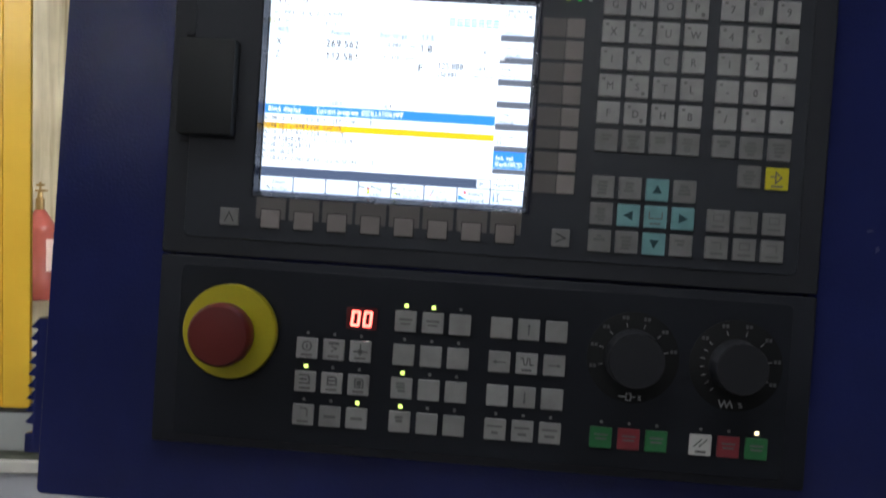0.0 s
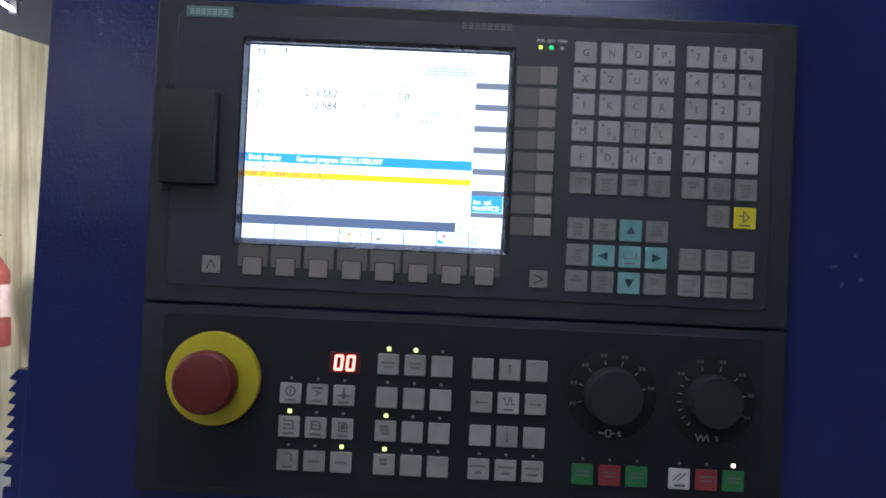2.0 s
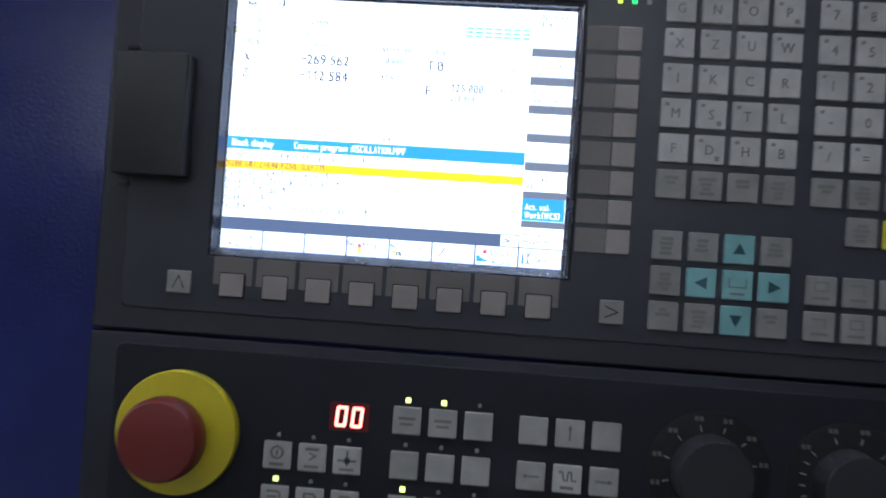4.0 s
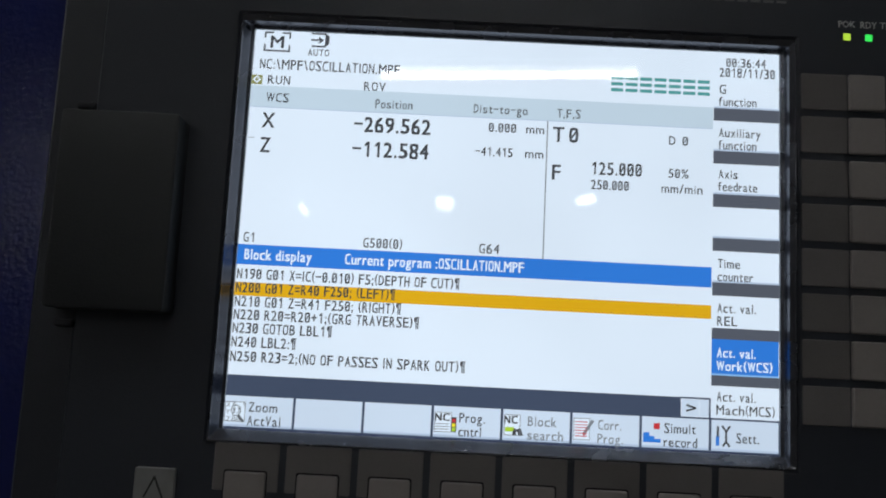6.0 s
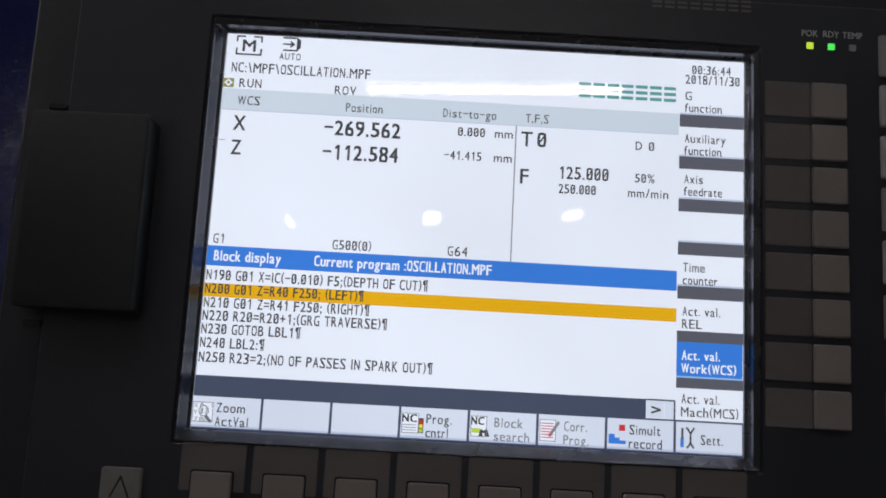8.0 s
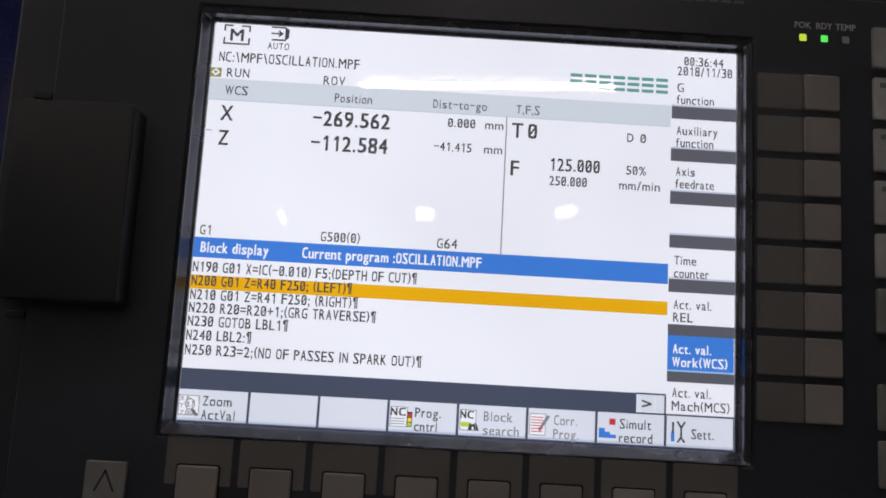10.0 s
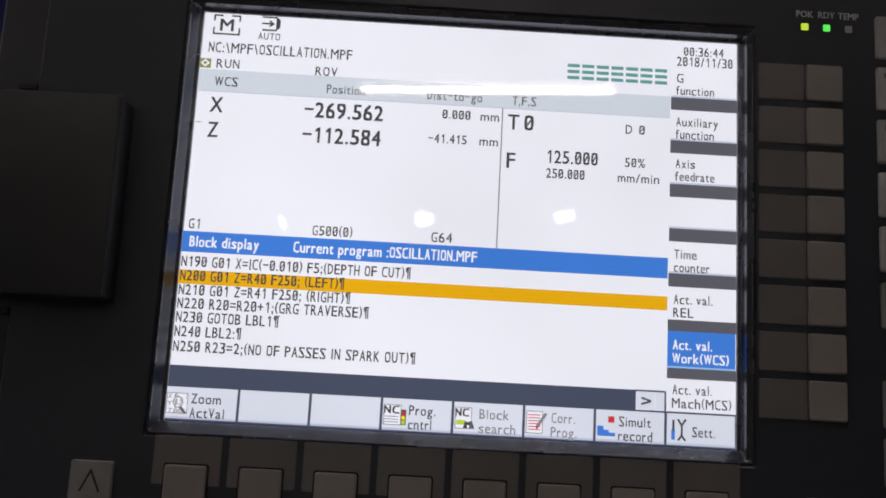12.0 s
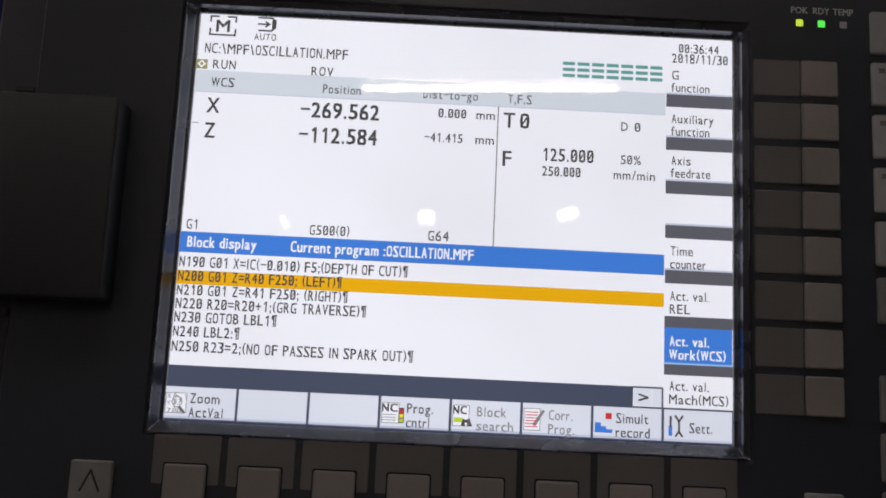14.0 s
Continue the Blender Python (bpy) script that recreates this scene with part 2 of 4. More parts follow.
M_BOUNCE_WALL = material("bounce_wall_grey", (0.34, 0.34, 0.34), 0.8, stain=0.15, stain_size=1.2)
M_UPPER_DARK = material("dark_grey_backdrop", (0.10, 0.10, 0.115), 0.6, stain=0.2, stain_size=2.0)
M_PLASTER = plaster_wall("streaked_cream_plaster")
M_EXT_RED = material("faded_red_cylinder", (0.34, 0.075, 0.055), 0.4, stain=0.2, stain_size=14)
M_EXT_LABEL = material("pale_cylinder_label", (0.78, 0.58, 0.52), 0.5, stain=0.25, stain_size=30)
M_BRASS = material("dull_brass_valve", (0.35, 0.24, 0.10), 0.4, metal=0.8)
M_STEEL = material("bare_steel", (0.5, 0.5, 0.5), 0.35, metal=0.9)
M_LAMP_BODY = material("white_lamp_sheet", (0.7, 0.7, 0.7), 0.45)
M_TUBE = glowing("fluorescent_tube", (1.0, 0.96, 0.95), TUBE_GLOW)
M_FLOOD = glowing("flood_lamp_face", (0.95, 0.98, 1.0), 16.0)
M_GLASS = glass("display_cover_glass", 0.021)
M_LED_WINDOW = material("dark_red_window", (0.10, 0.008, 0.010), 0.35, bump=0)
M_DIGIT = glowing("red_digit", (1.0, 0.10, 0.075), 3.2)
M_LED_GREEN = glowing("green_yellow_indicator", (0.62, 0.86, 0.16), 1.1)
M_LED_WARM = glowing("warm_white_indicator", (1.0, 0.80, 0.45), 1.1)
M_LED_POWER = glowing("lime_indicator", (0.42, 0.62, 0.05), 1.0)
M_LED_READY = glowing("bright_green_indicator", (0.06, 0.72, 0.10), 1.0)
G = SCREEN_GLOW
M_UI_WHITE = glowing("display_white", (0.88, 0.97, 1.13), G, 0.06)
M_UI_BAND = glowing("display_header_grey", (0.64, 0.76, 0.90), G, 0.06)
M_UI_KEY = glowing("display_softkey_grey", (0.72, 0.82, 1.00), G, 0.06)
M_UI_SHADE = glowing("display_softkey_shade", (0.52, 0.62, 0.82), G)
M_UI_DARK = glowing("display_slate", (0.065, 0.085, 0.145), G, 0.06)
M_UI_BAR = glowing("display_grey_bar", (0.105, 0.115, 0.15), G)
M_UI_BLUE = glowing("display_blue", (0.042, 0.225, 0.80), G, 0.06)
M_UI_ORANGE = glowing("display_orange", (0.84, 0.46, 0.010), G, 0.06)
M_UI_TEXT = glowing("display_text", (0.062, 0.065, 0.076), G)
M_UI_MID = glowing("display_mid_grey_text", (0.125, 0.135, 0.155), G)
M_UI_KHAKI = glowing("display_khaki", (0.30, 0.31, 0.12), G)
M_UI_SKY = glowing("display_light_blue", (0.30, 0.55, 0.95), G)
M_UI_GREY = glowing("display_grey_text", (0.24, 0.26, 0.30), G)
M_UI_TEAL = glowing("display_teal", (0.10, 0.36, 0.36), G)
M_UI_RED = glowing("display_red", (0.62, 0.04, 0.05), G)
M_UI_LIME = glowing("display_lime", (0.50, 0.72, 0.06), G)
M_UI_YELLOW = glowing("display_yellow", (0.95, 0.80, 0.03), G)


# ---- mesh helpers ----
def bm_done(bm, name, mat, smooth=False):
    bmesh.ops.recalc_face_normals(bm, faces=bm.faces)
    me = bpy.data.meshes.new(name)
    bm.to_mesh(me)
    bm.free()
    me.materials.append(mat)
    if smooth:
        for p in me.polygons:
            p.use_smooth = True
        me.set_sharp_from_angle(angle=radians(35))
    return me


def part(name, bm, mat, parent, label="", at=(0, 0, 0), smooth=False):
    """One mesh object under a thing or under a part."""
    me = bm if isinstance(bm, bpy.types.Mesh) else bm_done(bm, name, mat, smooth)
    ob = new(name, me)
    ob.parent = parent
    ob.location = at
    if label:
        ob["label"] = label
    return ob


def thing(name, at, label, category, group="", kind=""):
    ob = new(name)
    ob.empty_display_size = 0.05
    ob.location = at
    return tagged(ob, label, category, group, kind)


def solid(name, bm, mat, label, category, kind="", at=(0, 0, 0), smooth=False, group=""):
    ob = new(name, bm_done(bm, name, mat, smooth))
    ob.location = at
    return tagged(ob, label, category, group, kind)


def rounded(w, h, r, k=3, cx=0.0, cz=0.0):
    """The outline of a rounded rectangle in the xz plane."""
    r = max(min(r, w / 2 - 1e-5, h / 2 - 1e-5), 1e-5)
    pts = []
    for sx, sz, a0 in ((1, 1, 0), (-1, 1, 90), (-1, -1, 180), (1, -1, 270)):
        for i in range(k + 1):
            a = radians(a0 + 90 * i / k)
            pts.append((cx + sx * (w / 2 - r) + r * math.cos(a), cz + sz * (h / 2 - r) + r * math.sin(a)))
    return pts


def loft(rings, cap_first=False, cap_last=True, close=False):
    """Skin between outlines; each ring is (points in xz, y)."""
    bm = bmesh.new()
    vs = [[bm.verts.new((x, y, z)) for x, z in pts] for pts, y in rings]
    n = len(vs[0])
    pairs = list(zip(vs, vs[1:])) + ([(vs[-1], vs[0])] if close else [])
    for a, b in pairs:
        for i in range(n):
            bm.faces.new((a[i], a[(i + 1) % n], b[(i + 1) % n], b[i]))
    if cap_first:
        bm.faces.new(vs[0])
    if cap_last:
        bm.faces.new(vs[-1])
    return bm


def slab(w, h, r, back, front, bevel=0.0006, k=3, cx=0.0, cz=0.0):
    """A plate with rounded corners whose front edge is bevelled; the front faces -y."""
    return loft([(rounded(w, h, r, k, cx, cz), back), (rounded(w, h, r, k, cx, cz), front + bevel),
                 (rounded(w - 0.6 * bevel, h - 0.6 * bevel, r, k, cx, cz), front + 0.3 * bevel),
                 (rounded(w - 2 * bevel, h - 2 * bevel, r, k, cx, cz), front)], cap_first=True)


def ring_plate(w, h, r, hole, back, front, bevel=0.001, cx=0.0, cz=0.0, slope=0.0):
    """A plate with a rectangular hole (width, height, radius, centre x, centre z, depth of its sides)."""
    hw, hh, hr, hx, hz, depth = hole
    return loft([(rounded(w, h, r, 4, cx, cz), back), (rounded(w, h, r, 4, cx, cz), front + bevel),
                 (rounded(w - 2 * bevel, h - 2 * bevel, r, 4, cx, cz), front),
                 (rounded(hw + 2 * slope, hh + 2 * slope, hr, 4, hx, hz), front),
                 (rounded(hw, hh, hr, 4, hx, hz), front + depth)], cap_last=False)


def box(x0, x1, y0, y1, z0, z1, bevel=0.0):
    bm = bmesh.new()
    bmesh.ops.create_cube(bm, size=1.0)
    for v in bm.verts:
        v.co = Vector(((x0 + x1) / 2 + v.co.x * (x1 - x0), (y0 + y1) / 2 + v.co.y * (y1 - y0), (z0 + z1) / 2 + v.co.z * (z1 - z0)))
    if bevel:
        bmesh.ops.bevel(bm, geom=bm.edges[:], offset=bevel, segments=2, affect="EDGES", profile=0.6)
    return bm


def lathe(profile, n=40, axis="y"):
    """Turns (radius, height) about an axis; y runs towards the viewer as -y."""
    bm = bmesh.new()
    rings = []
    for r, h in profile:
        ring = []
        for i in range(n):
            a = 2 * math.pi * i / n
            c, s = r * math.cos(a), r * math.sin(a)
            ring.append(bm.verts.new((c, -h, s) if axis == "y" else ((c, s, h) if axis == "z" else (h, c, s))))
        rings.append(ring)
    for a, b in zip(rings, rings[1:]):
        for i in range(n):
            bm.faces.new((a[i], a[(i + 1) % n], b[(i + 1) % n], b[i]))
    bm.faces.new(rings[0])
    bm.faces.new(rings[-1])
    return bm


def bars(rects, y, thick=0.00012):
    """Thin printed bars: (x0, z0, x1, z1) each, lying at y and a little proud."""
    bm = bmesh.new()
    for x0, z0, x1, z1 in rects:
        add_prism(bm, [(x0, z0), (x1, z0), (x1, z1), (x0, z1)], y, thick)
    return bm


def add_prism(bm, pts, y, thick=0.00012):
    a = [bm.verts.new((px, y, pz)) for px, pz in pts]
    b = [bm.verts.new((px, y - thick, pz)) for px, pz in pts]
    n = len(pts)
    for i in range(n):
        bm.faces.new((a[i], a[(i + 1) % n], b[(i + 1) % n], b[i]))
    bm.faces.new(a)
    bm.faces.new(b)


def prisms(polys, y, thick=0.00012):
    bm = bmesh.new()
    for pts in polys:
        add_prism(bm, pts, y, thick)
    return bm


def stroke(points, width):
    """Outlines of a poly-line's straight strokes in xz."""
    out = []
    for (ax, az), (bx, bz) in zip(points, points[1:]):
        d = Vector((bx - ax, bz - az)).normalized() * (width / 2)
        ax2, az2, bx2, bz2 = ax - d.x * 0.9, az - d.y * 0.9, bx + d.x * 0.9, bz + d.y * 0.9
        out.append([(ax2 - d.y, az2 + d.x), (ax2 + d.y, az2 - d.x), (bx2 + d.y, bz2 - d.x), (bx2 - d.y, bz2 + d.x)])
    return out


TEXT_CACHE = {}


def glyphs(string):
    """Lettering at unit size as (vertices, faces) from the built-in font."""
    if string not in TEXT_CACHE:
        cu = bpy.data.curves.new("lettering", "FONT")
        cu.body, cu.size, cu.resolution_u = string, 1.0, 2
        ob = bpy.data.objects.new("lettering", cu)
        scene.collection.objects.link(ob)
        me = bpy.data.meshes.new_from_object(ob.evaluated_get(bpy.context.evaluated_depsgraph_get()))
        bpy.data.objects.remove(ob)
        TEXT_CACHE[string] = ([(v.co.x, v.co.y) for v in me.vertices], [tuple(p.vertices) for p in me.polygons])
        bpy.data.meshes.remove(me)
    return TEXT_CACHE[string]


def text_mesh(string, width, height, mat, weight=0.0):
    """Lettering as a mesh: left foot at the origin, fitted to a width (None: as the font runs) and a capital height.
    weight: how far its strokes are thickened, in capital heights."""
    verts, faces = glyphs(string)
    lo, hi = min(v[0] for v in verts), max(v[0] for v in verts)
    tall = height / 0.70
    wide = (width - weight * height) / (hi - lo) if width else tall * 0.88
    flat = [((x - lo) * wide + weight * height / 2, z * tall) for x, z in verts]
    out, quads = [], []
    w = weight * height / 2
    for n, (dx, dz) in enumerate(((-w, -w * 0.5), (w, -w * 0.5), (-w, w * 0.5), (w, w * 0.5)) if weight else ((0, 0),)):
        base = len(out)
        out += [(x + dx, -0.000004 * n, z + dz) for x, z in flat]
        quads += [tuple(base + k for k in f) for f in faces]
    me = bpy.data.meshes.new("lettering")
    me.from_pydata(out, [], quads)
    me.materials.append(mat)
    return me


def letter(string, height, mat, weight=0.05):
    """Lettering centred on the origin."""
    me = text_mesh(string, None, height, mat, weight)
    w = max(v.co.x for v in me.vertices)
    return me, (-w / 2, -height / 2)


# ---- setting ----
solid("floor", box(-7, 7, -12, 7.2, -0.12, 0), M_CONCRETE, "worn grey concrete workshop floor", "floor", "structure")
solid("ceiling", box(-7, 7, -12, 7.2, 4.6, 4.75), M_CEILING, "dark sheet-metal workshop ceiling", "ceiling", "structure")
solid("wall_north", box(-7, 7, 7.0, 7.2, 0, 4.6), M_BACKWALL, "dull grey painted workshop wall", "wall", "structure")
# unseen; paler than its neighbours to reflect light onto the panels' left side
solid("wall_south", box(-7, 7, -12.2, -12.0, 0, 4.6), M_BOUNCE_WALL, "unseen workshop wall, paled to bounce light onto the panels", "wall", "structure")
solid("wall_west", box(-7.2, -7, -12, 7.2, 0, 4.6), M_BACKWALL, "dull grey painted workshop wall", "wall", "structure")
solid("wall_east", box(7, 7.2, -12, 7.2, 0, 4.6), M_BACKWALL, "dull grey painted workshop wall", "wall", "structure")
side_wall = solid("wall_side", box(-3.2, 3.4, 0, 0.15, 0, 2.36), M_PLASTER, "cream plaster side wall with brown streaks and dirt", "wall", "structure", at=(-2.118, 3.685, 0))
# added dark sheet in place of the dim ceiling and far wall beyond
wall_top = solid("wall_cladding", box(-3.2, 3.4, -0.01, 0.15, 2.362, 4.6), M_UPPER_DARK, "dark grey sheet standing in for the dim ceiling and far wall", "cladding", "structure", at=(-2.118, 3.685, 0))
for ob in (side_wall, wall_top):
    ob.rotation_euler = (0, 0, radians(75))


# ---- lamps ----
def tube_lamp(at, length, along="x", group="fluorescent lamps", drop=0.0, glow=M_TUBE, body=M_LAMP_BODY, radius=0.016):
    """A batten with one fluorescent tube, hung by two rods when it drops from the ceiling."""
    lamp = thing("tube_lamp", at, "white batten lamp with one lit fluorescent tube", "lamp", group)
    h = length / 2
    part("batten", box(-h - 0.03, h + 0.03, -0.03, 0.03, 0.035, 0.075, 0.004), body, lamp)
    tube = part("tube", lathe([(radius * 0.6, -h), (radius, -h + 0.004), (radius, h - 0.004), (radius * 0.6, h)], 16, "x"), glow, lamp, "glowing white tube", smooth=True)
    for s in (-1, 1):
        part("lamp_holder", box(s * (h + 0.012) - 0.011, s * (h + 0.012) + 0.011, -0.018, 0.018, -0.02, 0.036, 0.003), body, lamp)
        if drop:
            part("rod", lathe([(0.004, 0.073), (0.004, 0.075 + drop)], 8, "z"), M_STEEL, lamp, at=(s * h * 0.7, 0, 0))
    if along == "y":
        lamp.rotation_euler = (0, 0, radians(90))
    return lamp


tube_lamp((0.30, -3.9, 2.675), 1.20, drop=4.6 - 2.675 - 0.075)
# unseen lamps added for general light; the one at -10.7 lights the south wall
for lx, ly in ((-2.2, -1.6), (-0.4, -1.2), (0.9, -0.8), (-5.0, -1.5), (-4.4, -3.0), (-4.5, -10.7), (2.6, 1.4)):
    tube_lamp((lx, ly, 3.6), 1.5, drop=4.6 - 3.6 - 0.075)
tube_lamp((-1.803, 2.63, 2.314), 1.2, along="y", drop=4.6 - 2.314 - 0.075, body=M_SEAL, radius=0.006)
# added pair hidden behind the cabinet, to brighten the lower plaster wall
for lx, lz in ((-1.0, 1.6), (-0.9, 1.75)):
    tube_lamp((lx, 2.8, lz), 1.2, along="y", drop=4.6 - lz - 0.075)
# added out of view on the left, to brighten the yellow guard and bed
for lx, ly, lz in ((-2.3, 0.5, 2.5), (-1.9, -0.2, 2.3), (-3.2, 0.9, 2.5)):
    tube_lamp((lx, ly, lz), 1.2, drop=4.6 - lz - 0.075)


def flood_lamp(at, w, h):
    """A flat flood lamp on a bracket, facing the machine."""
    lamp = thing("flood_lamp", at, "lit white flood lamp on a bracket", "lamp", "flood lamps on the far wall")
    part("lamp_case", slab(w + 0.05, h + 0.05, 0.015, -0.012, -0.0, 0.006), M_LAMP_BODY, lamp).rotation_euler = (0, 0, radians(180))
    part("lamp_face", slab(w, h, 0.01, -0.014, 0.0, 0.002), M_FLOOD, lamp, "glowing white face", at=(0, 0.016, 0)).rotation_euler = (0, 0, radians(180))
    part("bracket", box(-0.02, 0.02, -(at[1] + 12.0), 0.0, -0.02, 0.02, 0.004), M_STEEL, lamp, at=(0, 0, 0))
    return lamp


for fx, fz, fw, fh, turn in ((0.02, 3.42, 0.20, 0.15, 4), (1.78, 3.46, 0.24, 0.11, -14), (-1.74, 3.36, 0.05, 0.17, -24)):
    flood_lamp((fx, -11.0, fz), fw, fh).rotation_euler = (0, radians(turn), 0)

# ---- machine cabinet that carries the panels ----
PX, PZ = 0.063, 1.30   # middle of the panels, height of the display's middle
CAB_L, CAB_R, CAB_B, CAB_T = -0.2217, 0.40, 1.025, 1.62
PLATE_Y = 0.006
cabinet = thing("control_cabinet", (0, 0, 0), "slightly leaning navy blue hammer-painted steel control cabinet", "cabinet")
part("front_plate", ring_plate(CAB_R - CAB_L, CAB_T - CAB_B, 0.004, (0.412, 0.318, 0.003, PX, PZ - 0.0705, 0.01), 0.030, PLATE_Y, 0.0003,
     (CAB_L + CAB_R) / 2, (CAB_T + CAB_B) / 2), M_BLUE, cabinet)
part("case", loft([(rounded(CAB_R - CAB_L - 0.004, CAB_T - CAB_B - 0.004, 0.003, 4, (CAB_L + CAB_R) / 2, (CAB_T + CAB_B) / 2), y) for y in (0.024, 0.30)], cap_first=True), M_BLUE, cabinet)
for ob in cabinet.children:
    for v in ob.data.vertices:
        if v.co.x < -0.2:
            v.co.x += (v.co.z - 1.30) * 0.0134
# small scuffs in the paint beside the panels
for px, pz, pw, ph in ((0.304, -0.0655, 0.0030, 0.0016), (0.3095, -0.0770, 0.0018, 0.0034), (0.3215, -0.0735, 0.0022, 0.0026), (0.318, -0.058, 0.0014, 0.0012)):
    spots = [(px + pw * (0.7 + 0.3 * math.cos(2.3 * k)) * math.cos(k * 0.785), PZ + pz + ph * (0.7 + 0.3 * math.sin(1.7 * k)) * math.sin(k * 0.785)) for k in range(8)]
    part("scuff", prisms([spots], PLATE_Y, 0.00004), M_SCUFF, cabinet, "pale scuff in the paint")
cabinet.matrix_basis = LEAN
# louvred vent on the side wall
fin = [(0.001, 0.0066), (-0.0043, 0.0004), (-0.0046, -0.0004), (-0.002, -0.0010), (0.001, -0.0012)]
vent_fin = bm_done(loft([(fin, 0.029), (fin, 0.110)], cap_first=True), "louvre", M_BLUE)
vent = part("vent_box", box(-0.2420, -0.2190, 0.028, 0.115, 1.0450, 1.1392, 0.002), M_BLUE, cabinet)
for i in range(9):
    part("louvre", vent_fin, M_BLUE, vent, at=(-0.2419 - 0.0001 * i, 0, 1.1328 - 0.0083 * i))
part("vent_foot", box(-0.2475, -0.2400, 0.029, 0.112, 1.0448, 1.0585, 0.0015), M_BLUE, vent)
part("arm", box(0.02, 0.12, 0.16, 0.26, CAB_T - 0.004, 2.6, 0.006), M_BLUE, cabinet)
# the machine body behind, on which the cabinet's arm hangs and which stands on the floor
machine = thing("grinding_machine", (0, 0, 0), "navy blue machine body behind the control cabinet", "machine")
part("machine_body", box(0.10, 2.6, 0.34, 1.9, 0.0, 2.55, 0.01), M_BLUE, machine)
part("arm_bracket", box(0.0, 0.5, 0.12, 1.0, 2.55, 2.68, 0.006), M_BLUE, machine)

# ---- operator panel: housing, display, keys ----
panel = thing("operator_panel", (0, 0, PZ), "anthracite operator panel with lit display and grey keys", "control panel")
panel.matrix_basis = LEAN @ Matrix.Translation((0, 0, PZ))
HOLE = (0.1786, 0.1358, 0.0008, 0.0, -0.0002, 0.0006)
part("housing", ring_plate(0.420, 0.1990, 0.0018, (0.1790, 0.1362, 0.0008, 0.0, -0.0002, 0.004), 0.0058, 0.0, 0.0009, PX, -0.0082), M_HOUSING, panel, smooth=True)
part("membrane", ring_plate(0.392, 0.180, 0.004, HOLE, 0.0002, -0.0007, 0.0005, PX, -0.0065, 0.0008), M_MEMBRANE, panel)


def inset(left, right, top, bottom, y, r=0.0006):
    """One outline of the bezel, drawn in from its rim by a width on each side."""
    return (rounded(0.1784 - left - right, 0.1356 - top - bottom, r, 4, (left - right) / 2, (bottom - top) / 2 - 0.0002), y)


part("bezel", loft([inset(0, 0, 0, 0, 0.0050, 0.0008), inset(0, 0, 0, 0, -0.0006, 0.0008), inset(0.00025, 0.00025, 0.00025, 0.00025, -0.0010, 0.0008),
     inset(0.0006, 0.0006, 0.0007, 0.0006, -0.0009), inset(0.0008, 0.0020, 0.0022, 0.0012, -0.0001), inset(0.0026, 0.0024, 0.0026, 0.0036, 0.0031, 0.0005),
     inset(0.0036, 0.0036, 0.0036, 0.0036, 0.0034, 0.0004), inset(0.0036, 0.0036, 0.0036, 0.0036, 0.0050, 0.0004)], cap_last=False), M_BEZEL, panel, "glossy black display bezel")
part("cover_glass", loft([(rounded(0.1734, 0.1306, 0.0005, 2, 0, -0.0002), 0.0033), (rounded(0.1734, 0.1306, 0.0005, 2, 0, -0.0002), 0.0026), (rounded(0.1732, 0.1304, 0.0005, 2, 0, -0.0002), 0.0025)]), M_GLASS, panel, "clear reflecting cover glass").visible_shadow = False
display = part("display", slab(0.1710, 0.1282, 0.0005, 0.0056, 0.0042, 0.0002, 2), M_UI_WHITE, panel, "lit white machine display with program lines")
U = 0.1710 / 640.0


def sx(u):
    return (u - 320) * U


def sz(v):
    return (240 - v) * U


def field(name, u0, v0, u1, v1, mat, layer=1, parent=None):
    """A lit rectangle of the display."""
    y = 0.0042 - 0.00012 * layer
    return part(name, bars([(sx(u0), sz(v1), sx(u1), sz(v0))], y + 0.0001, 0.0001), mat, parent or display)


# width of each character's cell on the display, in cells of a digit
CELLS = {**dict.fromkeys("Iil.,:;'", 0.5), **dict.fromkeys(" ()j", 0.6), **dict.fromkeys("frt/\\", 0.8), **dict.fromkeys("MWm%w", 1.35)}
SLIM = "Iil.,:;'1"
ROUND = "0OCGQ3689Sceo"


def squared(u, v, n=3.4):
    """Draws a round outline out towards the corners of its box."""
    r = math.hypot(u, v)
    if r < 1e-6:
        return u, v
    k = (abs(u / r) ** n + abs(v / r) ** n) ** (-1 / n)
    return max(-1, min(1, u * k)), max(-1, min(1, v * k))


